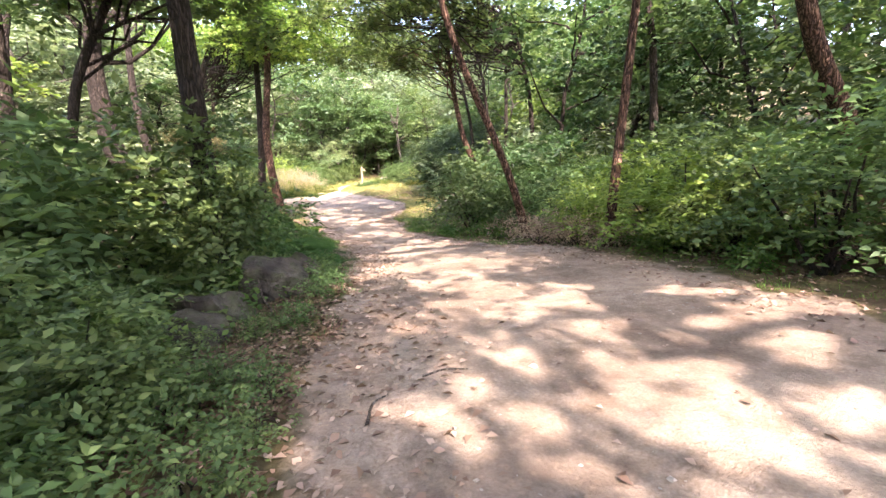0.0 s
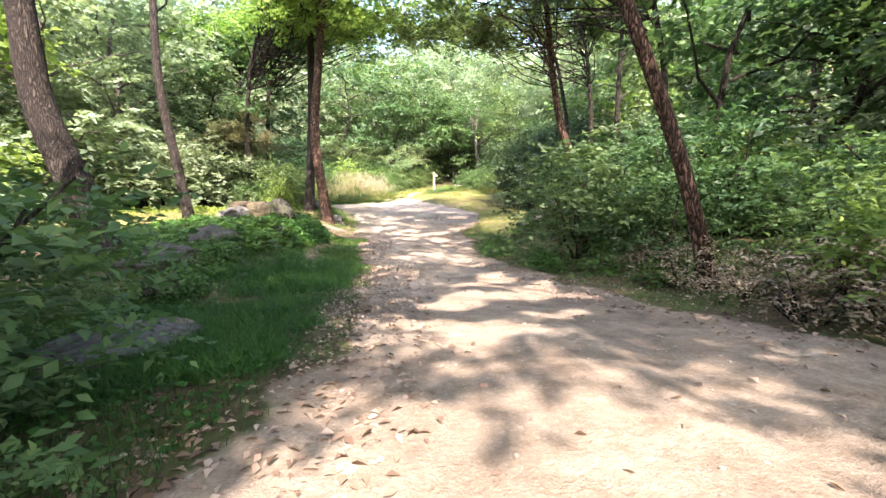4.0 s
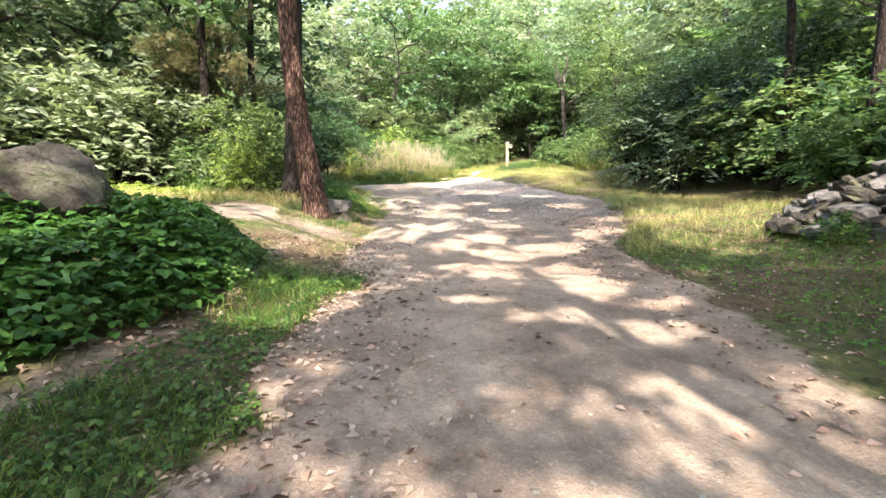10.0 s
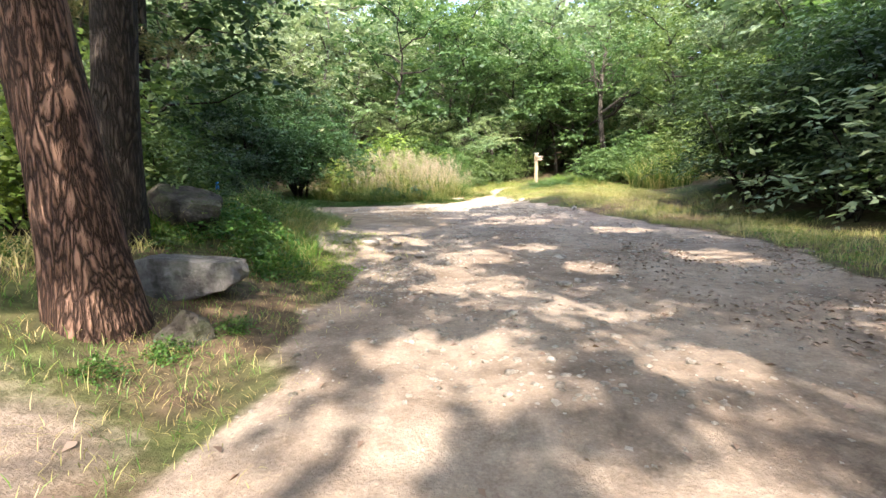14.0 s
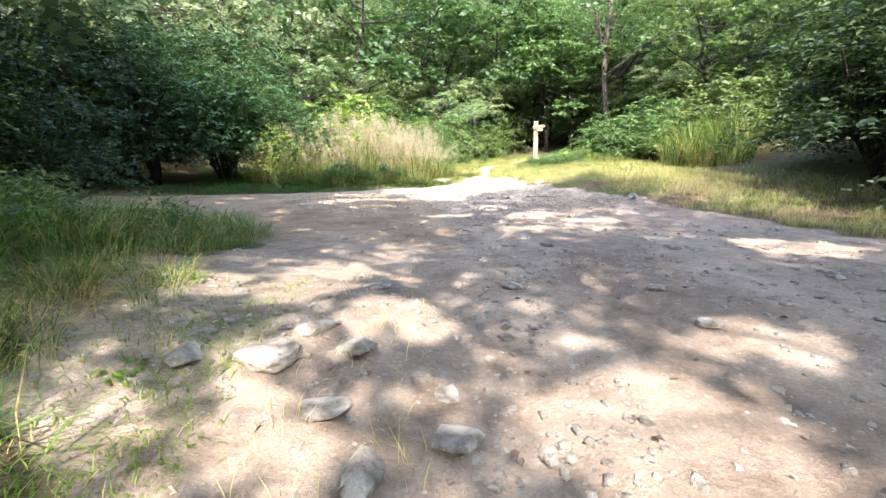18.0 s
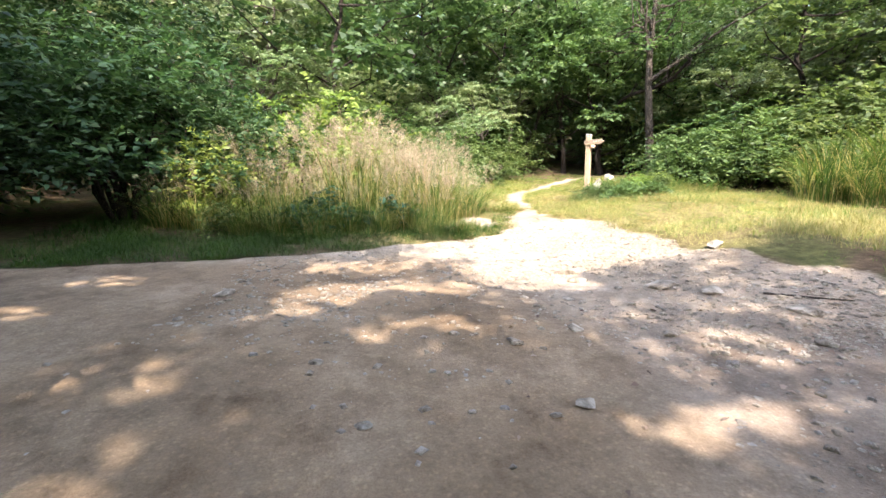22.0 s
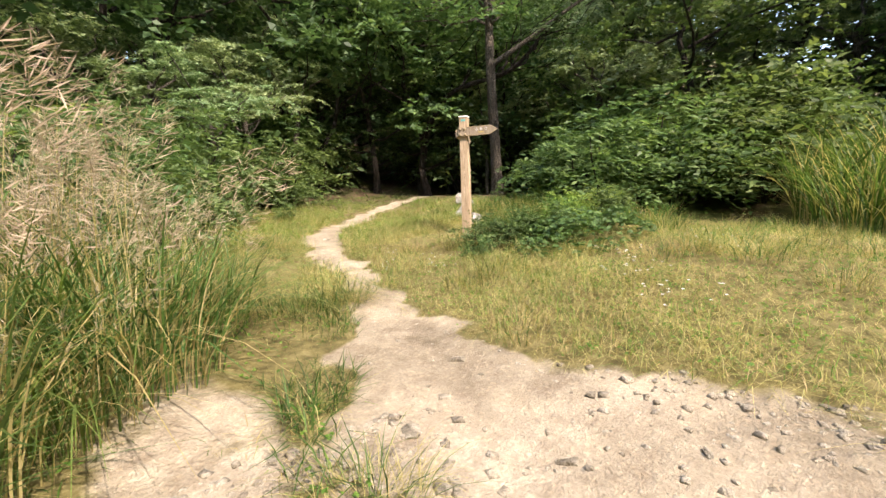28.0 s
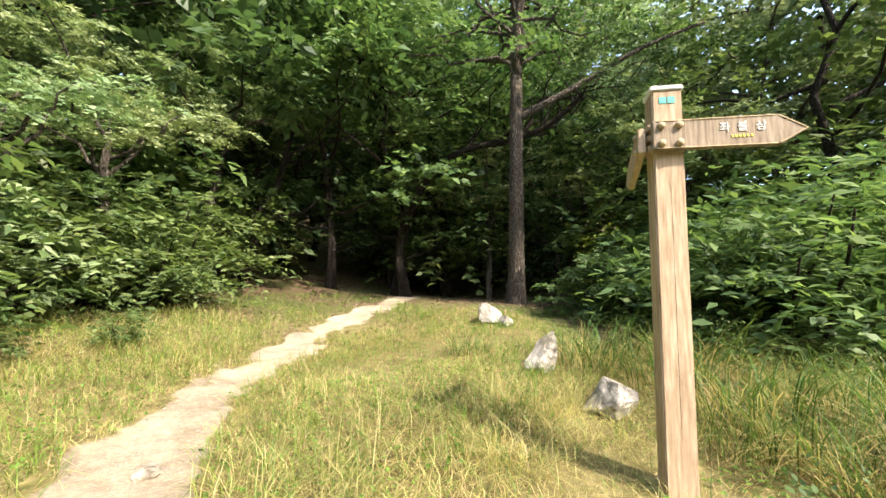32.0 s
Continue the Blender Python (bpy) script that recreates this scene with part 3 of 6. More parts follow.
def sprays(r, start, way, n, twig, leaf, wide, flat=1.0, droop=0.25, out=0.55):
    """Leaves set in two rows along twigs that leave the starts the given ways."""
    m = len(start)
    t = (np.arange(n) + 0.6) / n
    ln = (twig * r.uniform(0.6, 1.25, m))[:, None, None]
    pos = start[:, None] + way[:, None] * ln * t[None, :, None]
    pos[:, :, 2] -= droop * ln[:, :, 0] * t[None] ** 2
    up = np.array([0, 0, 1.0])
    side = unit(np.cross(way, up) + r.normal(size=(m, 3)) * 0.15)
    sgn = np.where(np.arange(n) % 2 == 0, 1.0, -1.0)[None, :, None]
    along = unit(way[:, None] * 0.55 + side[:, None] * sgn * 0.8 + r.normal(size=(m, n, 3)) * 0.25 + np.array([0, 0, -0.12]))
    normal = unit(up * flat + way[:, None] * out + r.normal(size=(m, n, 3)) * 0.45)
    size = leaf * r.uniform(0.6, 1.25, (m, n))
    return kites(pos.reshape(-1, 3), along.reshape(-1, 3), normal.reshape(-1, 3), size.ravel(), (size * wide).ravel())


def tube(points, radii, sides=8, rough=0.0, r=None):
    """A tapered, slightly uneven limb through the points."""
    p = np.asarray(points, float)
    tang = unit(np.gradient(p, axis=0))
    a = unit(np.cross(tang, np.array([0.31, 0.95, 0.12])))
    b = np.cross(tang, a)
    ang = np.linspace(0, 2 * np.pi, sides, endpoint=False)
    rad = np.asarray(radii, float)[:, None] * (1 + (r.normal(size=(len(p), sides)) * rough if rough else 0))
    v = p[:, None] + a[:, None] * (np.cos(ang) * rad)[..., None] + b[:, None] * (np.sin(ang) * rad)[..., None]
    k, s = np.arange(len(p) - 1)[:, None], np.arange(sides)[None]
    q = np.stack([k * sides + s, k * sides + (s + 1) % sides, (k + 1) * sides + (s + 1) % sides, (k + 1) * sides + s], -1).reshape(-1, 4)
    return v.reshape(-1, 3), q


def joined(pieces):
    vs, fs, off = [], [], 0
    for v, f in pieces:
        vs.append(v)
        fs.append(f + off)
        off += len(v)
    return np.concatenate(vs), np.concatenate(fs)


def bowed(a, b, r, sag=0.08, n=5):
    """A crooked line from a to b."""
    a, b = np.asarray(a, float), np.asarray(b, float)
    t = np.linspace(0, 1, n)[:, None]
    off = rand_dirs(r, n) * sag * np.linalg.norm(b - a)
    off[0] = off[-1] = 0
    return a + (b - a) * t + off


def smooth_line(points, n):
    """A smooth line through given points."""
    p = np.asarray(points, float)
    s = np.r_[0, np.cumsum(np.linalg.norm(np.diff(p, axis=0), axis=1))]
    t = np.linspace(0, s[-1], n)
    q = np.stack([np.interp(t, s, p[:, k]) for k in range(3)], -1)
    for _ in range(2):
        q[1:-1] = (q[:-2] + 2 * q[1:-1] + q[2:]) / 4
    return q


def lobes(r, n, spread, rise, size):
    """Uneven clumps that together make a crown about the origin."""
    c = rand_dirs(r, n) * (r.random(n) ** 0.4)[:, None] * np.array([spread, spread, rise])
    return c, size * r.uniform(0.6, 1.3, n)


def crown_leaves(r, centres, sizes, twigs, n, twig, leaf, wide, squash=0.7, droop=0.25, lowest=None):
    k = r.choice(len(centres), twigs, p=sizes**2 / (sizes**2).sum())
    d = rand_dirs(r, twigs)
    d[:, 2] = np.where(d[:, 2] < -0.25, -d[:, 2] * 0.5, d[:, 2])
    start = centres[k] + d * (sizes[k] * r.uniform(0.45, 0.95, twigs))[:, None] * np.array([1, 1, squash])
    if lowest is not None:
        keep = start[:, 2] > lowest
        start, d = start[keep], d[keep]
    way = unit(d * np.array([1, 1, 0.45]) + r.normal(size=start.shape) * 0.3)
    return sprays(r, start, way, n, twig, leaf, wide, droop=droop)


def needles(r, start, way, n, length):
    """Tufts of pine needles."""
    m = len(start)
    d = unit(way[:, None] * 0.9 + r.normal(size=(m, n, 3)) * 0.75)
    base = np.repeat(start[:, None], n, 1) + d * 0.01
    nor = rand_dirs(r, m * n)
    ln = length * r.uniform(0.7, 1.2, m * n)
    return kites(base.reshape(-1, 3), d.reshape(-1, 3), nor, ln, ln * 0.11, 0.1, 0.4)


# A kit of broad-leaved trees, of bushes and of pines, each built once and copied.


def broad_tree(seed, tall, spread, leaf, bark, twigs, low=0.3, leaf_size=0.27, name="tree", label="tall broad-leaved tree with a dense green crown"):
    r = np.random.default_rng(seed)
    root = thing(name, label, "tree")
    top = np.array([r.normal() * 0.08 * tall, r.normal() * 0.08 * tall, tall * 0.92])
    line = bowed((0, 0, -0.3), top, r, 0.025, 9)
    rad = np.interp(np.linspace(0, 1, 9), [0, 0.06, 0.5, 1], [0.034 * tall * 0.55, 0.024 * tall * 0.55, 0.014 * tall * 0.55, 0.02])
    bits = [tube(line, rad, 9, 0.04, r)]
    cs, ss = [], []
    for k in range(13):
        f = low + (0.97 - low) * (k + r.random() * 0.6) / 13
        a = line[0] + (line[-1] - line[0]) * f
        az = k * 2.4 + r.random()
        reach = spread * (0.55 + 0.6 * math.sin(math.pi * min(1.0, (f - low) / (1.0 - low) * 0.8 + 0.2))) * r.uniform(0.7, 1.15)
        e = a + np.array([math.cos(az) * reach, math.sin(az) * reach, reach * r.uniform(0.15, 0.6)])
        bits.append(tube(bowed(a, e, r, 0.07, 5), np.linspace(0.011 * tall * 0.5, 0.012, 5), 5))
        cs += [e, a + (e - a) * 0.62 + r.normal(size=3) * 0.3]
        ss += [spread * 0.36 * r.uniform(0.7, 1.3), spread * 0.3 * r.uniform(0.7, 1.2)]
    cs.append(line[-1])
    ss.append(spread * 0.4)
    part("trunk", shade(mk("trunk", *joined(bits))), bark, root)
    tagged(part("crown", mk("crown", *crown_leaves(r, np.array(cs), np.array(ss), twigs, 8, leaf_size * 3.0, leaf_size, 0.6)), leaf, root), kind="stuff")
    return root


def bush(seed, rad, tall, mat, twigs, leaf, wide=0.5, name="bush", label="dense green woodland bush", squash=0.6, droop=0.3, n=9, clumps=13, split=False):
    r = np.random.default_rng(seed)
    root = thing(name, label, "bush")
    c, s = lobes(r, clumps, rad * 0.66, tall * 0.32, rad * 0.42 * (13 / clumps) ** 0.4)
    c[:, 2] += tall * 0.52
    c = np.concatenate([c, np.array([[rad * 0.5 * math.cos(a), rad * 0.5 * math.sin(a), tall * 0.22] for a in np.arange(0, 6.2, 1.2)])])
    s = np.concatenate([s, np.full(6, rad * 0.4)])
    bits = []
    for k in range(7):
        e = c[k] + r.normal(size=3) * 0.1
        bits.append(tube(bowed((r.normal() * 0.12, r.normal() * 0.12, -0.1), e, r, 0.06, 5), np.linspace(0.022, 0.006, 5) * rad, 5))
    for bit in bits if split else [joined(bits)]:
        part("stem", shade(mk("stem", *bit)), BARK_DARK, root)
    tagged(part("foliage", mk("foliage", *crown_leaves(r, c, s, twigs, n, leaf * 4.2, leaf, wide, squash, droop, lowest=0.02)), mat, root), kind="stuff")
    return root


def frond_clusters(r, centres, per, reach, leaf):
    """Rosettes of long drooping leaves, each with two rows of leaflets."""
    m = len(centres)
    az, up = r.random((m, per)) * 6.283, r.uniform(-0.05, 0.5, (m, per))
    way = unit(np.stack([np.cos(az), np.sin(az), up], -1)).reshape(-1, 3)
    return sprays(r, np.repeat(centres, per, 0) + way * 0.05, way, 15, reach, leaf, 0.36, 0.8, 0.5, 0.8)


def frond_tree(seed, tall, spread, clusters, label="slim forked tree with drooping pale compound leaves"):
    r = np.random.default_rng(seed)
    root = thing("tree", label, "tree")
    fork = np.array([r.normal() * 0.15, r.normal() * 0.15, tall * 0.56])
    part("trunk", shade(mk("trunk", *tube(bowed((0, 0, -0.3), fork, r, 0.02, 8), np.linspace(0.016, 0.011, 8) * tall, 10, 0.04, r))), BARK_GREY, root)
    cs = []
    for k in range(6):
        az = k * 2.4 + r.random() * 0.6
        a = fork * (0.72 + 0.055 * k)
        e = a + np.array([math.cos(az), math.sin(az), 0]) * spread * r.uniform(0.6, 1.0) + np.array([0, 0, tall * r.uniform(0.12, 0.36)])
        line = bowed(a, e, r, 0.06, 7)
        part("limb", shade(mk("limb", *tube(line, np.linspace(0.0075, 0.002, 7) * tall, 7))), BARK_GREY, root)
        n = clusters // 6
        t = r.uniform(0.45, 1.05, n)[:, None]
        cs.append(a + (e - a) * t + r.normal(size=(n, 3)) * np.array([0.5, 0.5, 0.16]) * spread * 0.42)
    tagged(part("crown", mk("crown", *frond_clusters(r, np.concatenate(cs), 8, 0.5, 0.14)), LEAF_FROND, root), kind="stuff")
    return root


def frond_bush(seed, rad, tall, clusters, mat, reach=0.42, leaf=0.12, label="shrub with layered rosettes of pale compound leaves"):
    r = np.random.default_rng(seed)
    root = thing("bush", label, "bush")
    d = rand_dirs(r, clusters)
    d[:, 2] = np.abs(d[:, 2])
    q = r.uniform(0.55, 1.0, clusters)[:, None]
    cs = d * q * np.array([rad, rad, tall * 0.8]) * (0.75 + 0.5 * r.random((clusters, 1))) + np.array([0, 0, tall * 0.12])
    stems = [tube(bowed((r.normal() * 0.1, r.normal() * 0.1, -0.1), cs[k], r, 0.06, 5), np.linspace(0.016, 0.005, 5) * rad, 5) for k in range(0, clusters, 4)]
    part("stem", shade(mk("stem", *joined(stems))), BARK_DARK, root)
    tagged(part("foliage", mk("foliage", *frond_clusters(r, cs, 8, reach, leaf)), mat, root), kind="stuff")
    return root


PLACED = []


def put(src, x, y, scale=1.0, turn=None, wide=1.0, sink=0.05, label="", group="", tilt=0.0):
    """A copy of a plant on the ground; the first copy is the plant itself."""
    m = Matrix.LocRotScale((x, y, gz(x, y) - sink), Euler((tilt, 0, rr.random() * 6.28 if turn is None else turn)), None)
    if src not in PLACED:
        PLACED.append(src)
        ob = src
        ob.matrix_basis = m
    else:
        keep = src.scale.copy()
        src.scale = (1, 1, 1)
        ob = copy_thing(src, m)
        src.scale = keep
    ob.scale = (scale * wide, scale * wide, scale)
    return tagged(ob, label, group=group)


rr = random.Random(11)
T1 = broad_tree(1, 11.0, 3.0, LEAF, BARK_GREY, 480, 0.14, 0.3)
T2 = broad_tree(2, 12.5, 3.4, LEAF_HAZE, BARK_GREY, 500, 0.18, 0.3, label="tall tree with green leaves greyed for haze, in layers")
T3 = broad_tree(3, 10.0, 3.2, LEAF_DARK, BARK_DARK, 460, 0.1, 0.3, label="dark green tree on the wooded slope")
T4 = broad_tree(4, 9.0, 2.8, LEAF_LIGHT, BARK_GREY, 460, 0.1, 0.3, label="light green tree on the wooded slope")
T5 = broad_tree(5, 13.0, 3.8, LEAF_HAZE, BARK_GREY, 240, 0.1, 0.46, label="distant tree on the upper slope")
T6 = broad_tree(6, 12.0, 3.6, LEAF, BARK_GREY, 240, 0.08, 0.46, label="distant green tree on the slope")
T7 = broad_tree(7, 11.5, 3.3, LEAF_HAZE, BARK_OAK, 760, 0.14, 0.22, label="tree with fine leaves paled for haze at the edge of the wood")
T8 = broad_tree(8, 10.5, 3.2, LEAF, BARK_DARK, 760, 0.12, 0.22, label="dense green tree at the edge of the wood")
B8 = bush(28, 1.6, 2.3, LEAF, 230, 0.17, 0.55, label="undergrowth bush at the foot of the wood")
B9 = bush(29, 1.6, 2.4, LEAF_HAZE, 230, 0.19, 0.42, label="undergrowth bush in the wood, leaves greyed for haze")
B1 = bush(21, 1.5, 2.2, LEAF, 400, 0.115, split=True)
B2 = bush(22, 1.5, 2.3, LEAF_DARK, 420, 0.125, label="dark green bush beside the road", split=True)
B10 = bush(30, 3.6, 6.0, LEAF_SHADED, 1500, 0.16, 0.5, label="tall dense dark green thicket, leaves darkened for inner shade", clumps=30)
B11 = bush(31, 3.4, 5.2, LEAF_DARK, 1000, 0.17, 0.5, label="tall dense green thicket", clumps=26)
B3 = bush(23, 1.4, 2.0, LEAF_LIGHT, 430, 0.115, label="light green sunlit bush", split=True)
B4 = bush(24, 1.5, 2.4, LEAF, 360, 0.16, 0.38, label="shrub with long drooping green leaves", droop=0.5, split=True)
B12 = bush(33, 1.5, 2.9, LEAF, 420, 0.16, 0.52, label="bush with layered green leaves", squash=0.35, droop=0.2, clumps=16, split=True)
F1 = frond_tree(61, 7.6, 2.1, 48)
F2 = frond_tree(62, 6.4, 2.0, 48)
G1 = frond_bush(63, 1.25, 1.9, 46, LEAF_FROND)
G2 = frond_bush(64, 1.3, 2.2, 46, LEAF, 0.36, 0.13, label="shrub with long green leaves in rosettes")
B7 = bush(27, 0.9, 0.9, LITTER, 190, 0.065, 0.42, name="dead_brush", label="tangle of dry reddish-brown brush", n=7, split=True)
B5 = bush(25, 0.55, 0.6, LEAF, 130, 0.07, name="low_shrub", label="low leafy shrub at the verge", n=7)
B6 = bush(26, 0.5, 0.45, LEAF_VINE, 100, 0.085, 0.62, name="low_shrub", label="low broad-leaved weeds on shaded soil", n=6)


# ---- trees with places of their own ----


def tree_along(name, label, points, r0, r1, bark, crown, mat, seed, kind="broad", amount=480, leaf=0.15, wide=0.5):
    """A tree whose trunk goes through the given points; crown: centre, spread and rise of its foliage."""
    r = np.random.default_rng(seed)
    x, y = points[0][0], points[0][1]
    org = np.array([x, y, gz(x, y) - 0.15])
    pts = [np.array(p) - org for p in points]
    pts[0][2] = 0.0
    root = thing(name, label, "tree", tuple(org))
    line = smooth_line(pts, 22)
    h = np.linspace(0, 1, 22)
    rad = r1 + (r0 - r1) * (1 - h) + r0 * 0.45 * np.exp(-h * 22)
    sides = 18
    bits = [tube(line, rad, sides, 0.02, r)]
    middles, spread, rise = [np.array(c) - org for c in (crown[0] if isinstance(crown[0], list) else [crown[0]])], crown[1], crown[2]
    cs, ss = [], []
    for k in range((crown[3] if len(crown) > 3 else 15) * len(middles)):
        a = line[int(r.integers(13, 22))]
        e = middles[k % len(middles)] + rand_dirs(r, 1)[0] * (r.random() ** 0.45) * np.array([spread, spread, rise])
        bits.append(tube(bowed(a, e, r, 0.09, 6), np.linspace(r1 * 0.5, 0.012, 6), 7))
        for f in (1.0, 0.72):
            cs.append(a + (e - a) * f + r.normal(size=3) * 0.25)
            ss.append(spread * 0.27 * r.uniform(0.7, 1.25))
    if kind == "pine" or name != "tree":
        part("trunk", shade(mk("trunk", *bits[0])), bark, root)
        for b in bits[1:]:
            part("limb", shade(mk("limb", *b)), bark, root)
    else:
        part("trunk", shade(mk("trunk", *joined(bits))), bark, root)
    cs, ss = np.array(cs), np.array(ss)
    if kind == "pine":
        k = r.integers(0, len(cs), amount)
        d = rand_dirs(r, amount)
        st = cs[k] + d * (ss[k] * r.uniform(0.2, 1, amount))[:, None] * np.array([1.15, 1.15, 0.42])
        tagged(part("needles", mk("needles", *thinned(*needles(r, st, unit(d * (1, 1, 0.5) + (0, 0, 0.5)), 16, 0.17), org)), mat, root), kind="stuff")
    else:
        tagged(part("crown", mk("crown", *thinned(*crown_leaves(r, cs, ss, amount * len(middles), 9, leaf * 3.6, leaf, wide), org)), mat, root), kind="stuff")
    return root


tree_along("pine_tree", "red-barked pine with a forked trunk beside the road", [(-1.73, 14.1, -0.6), (-1.8, 14.1, 0.22), (-1.95, 14.1, 1.2), (-2.05, 14.1, 1.9), (-2.2, 14.1, 3.3), (-2.15, 14.1, 4.6), (-1.7, 13.9, 8), (-1.5, 14, 13.5)],
           0.245, 0.13, BARK_RED, ((-1.6, 14, 13.2), 3.6, 1.8), NEEDLE, 31, "pine", 760)
tree_along("pine_tree", "dark-barked pine behind the red pine", [(-3.0, 15.8, -0.3), (-2.93, 15.8, 0.6), (-2.85, 15.8, 1.6), (-2.74, 15.8, 3.0), (-2.6, 15.8, 5.2), (-2.5, 15.8, 9), (-2.6, 15.8, 13.5)],
           0.235, 0.12, BARK_DARK, ((-2.8, 16, 13.0), 3.6, 1.8), NEEDLE, 32, "pine", 700)
tree_along("pine_tree", "leaning pine at the edge of the grassy field", [(-6.8, 11.1, -0.2), (-7.13, 11.1, 2.1), (-7.46, 11.1, 4.2), (-7.6, 11.1, 6), (-7.3, 11, 12)],
           0.2, 0.1, BARK_DARK, ((-7.3, 11, 11.8), 3.2, 1.7), NEEDLE, 33, "pine", 560)
tree_along("pine_tree", "leaning reddish pine on the bank", [(6.9, -1.2, -0.5), (6.33, -1.2, 1.2), (5.54, -1.2, 3.0), (4.8, -1.2, 4.5), (4.2, -1.1, 6.5), (3.9, -1, 11)],
           0.12, 0.08, BARK_RED, ((4, -1, 10.6), 3.0, 1.7), NEEDLE, 34, "pine", 560)
tree_along("tree", "slim reddish trunk among roadside bushes", [(6.3, -5.9, -0.4), (6.45, -5.9, 1.2), (6.68, -5.9, 3.2), (6.9, -6, 6), (7.0, -6, 8)],
           0.1, 0.06, BARK_RED, ((6.8, -6, 7.6), 2.8, 1.7), LEAF, 35, amount=420)
tree_along("pine_tree", "leaning pine on the wooded bank", [(12.4, -7.1, 0.0), (11.67, -7.1, 1.15), (11.0, -7.1, 1.95), (9.8, -7.1, 3.4), (8.9, -7, 6), (8.4, -7, 9)],
           0.2, 0.1, BARK_RED, ((8, -7, 8.8), 3.2, 1.6), NEEDLE, 36, "pine", 520)
tree_along("pine_tree", "leaning pine above the stone heap", [(10.5, 10.95, -0.2), (10.0, 10.94, 1.2), (9.45, 10.94, 2.25), (8.85, 10.94, 3.55), (8.4, 11, 6), (8.0, 11, 9.5)],
           0.2, 0.1, BARK_RED, ((7.6, 11, 9), 3.6, 1.7), NEEDLE, 37, "pine", 620)
tree_along("tree", "thick dark trunk in deep shade", [(-0.95, -5.7, -0.6), (-1.0, -5.75, 1.0), (-1.02, -5.8, 2.4), (-1.1, -5.8, 5), (-1.2, -5.8, 8)],
           0.19, 0.12, BARK_DARK, ((-1.0, -5.4, 7.6), 3.6, 1.8), LEAF, 38, amount=640)
tree_along("tree", "thick dark leaning trunk covered with ivy shade", [(-4.3, 2.1, -0.6), (-4.7, 2.1, 1.0), (-5.3, 2.1, 2.6), (-5.5, 2.2, 5), (-5.0, 2.3, 8.5)],
           0.34, 0.16, BARK_DARK, ((-3.9, 2.3, 8.2), 3.4, 2.0), LEAF, 39, amount=330)
tree_along("tree", "slim tree with a leaning pale trunk", [(-8.6, 19.5, -0.2), (-8.24, 19.5, 0.9), (-7.6, 19.6, 2.4), (-7.4, 19.7, 4.2)],
           0.11, 0.06, BARK_GREY, ((-7.4, 19.2, 4.4), 2.6, 1.6), NEEDLE_PALE, 40, "pine", 1500)
oak = tree_along("oak_tree", "oak with a forked trunk at the dark wood's edge", [(11.7, 45.35, 1.7), (11.4, 45.1, 3.4), (11.05, 44.85, 5.4), (10.85, 44.7, 6.7), (10.9, 44.8, 9), (11.2, 45, 11)],
                 0.22, 0.11, BARK_OAK, ((11.6, 46.0, 10.2), 4.2, 2.8, 22), LEAF, 41, amount=900, leaf=0.14)
tree_along("tree", "dark crooked stem leaning in the wood", [(10.66, 49.54, 2.95), (10.58, 48.84, 4.53), (10.53, 48.15, 5.3), (10.79, 47.05, 6.17), (11.38, 45.82, 6.3), (11.96, 44.72, 6.43), (12.24, 43.7, 7.2)],
           0.13, 0.07, BARK_DARK, ((14, 45, 9), 2.6, 1.6), LEAF_DARK, 42, amount=300)
for bend in ([(10.9, 44.68, 6.5), (11.84, 43.78, 7.24), (13.08, 42.56, 8.39), (14.3, 41.5, 9.1)], [(10.95, 44.8, 7.4), (10.3, 44.3, 8.6), (9.9, 43.6, 10.0)]):
    limb = smooth_line([np.array(p) - np.array(oak.location) for p in bend], 12)
    part("limb", shade(mk("limb", *tube(limb, np.linspace(0.1, 0.035, 12), 9, 0.03, np.random.default_rng(5)))), BARK_OAK, oak)
# Low trees with unseen crowns, added to shade the left bank.
tree_along("tree", "low spreading tree, unseen crown added to shade the roadside", [(-3.4, -9.2, -1), (-3.3, -9.1, 1.5), (-2.8, -8.8, 3.0), (-1.6, -8.4, 4.6)],
           0.11, 0.06, BARK_DARK, ((-1.5, -8.3, 4.9), 2.3, 0.9), LEAF, 45, amount=320, leaf=0.16)
tree_along("tree", "low spreading tree, unseen crown added to shade the grassy bank", [(-3.6, -4.4, -1), (-3.5, -4.3, 1.5), (-3.2, -4.2, 3.2), (-2.4, -4.0, 5.0)],
           0.11, 0.06, BARK_DARK, ((-1.9, -3.9, 5.4), 2.3, 0.9), LEAF, 46, amount=1250, leaf=0.16)
tree_along("tree", "low spreading tree, unseen crown added to shade the boulders", [(-3.8, -11.6, -1), (-3.7, -11.5, 1.5), (-3.2, -11.4, 3.2), (-1.4, -11.9, 4.8)],
           0.11, 0.06, BARK_DARK, ((0.4, -12.3, 5.6), 1.6, 0.9), LEAF, 47, amount=500, leaf=0.16)
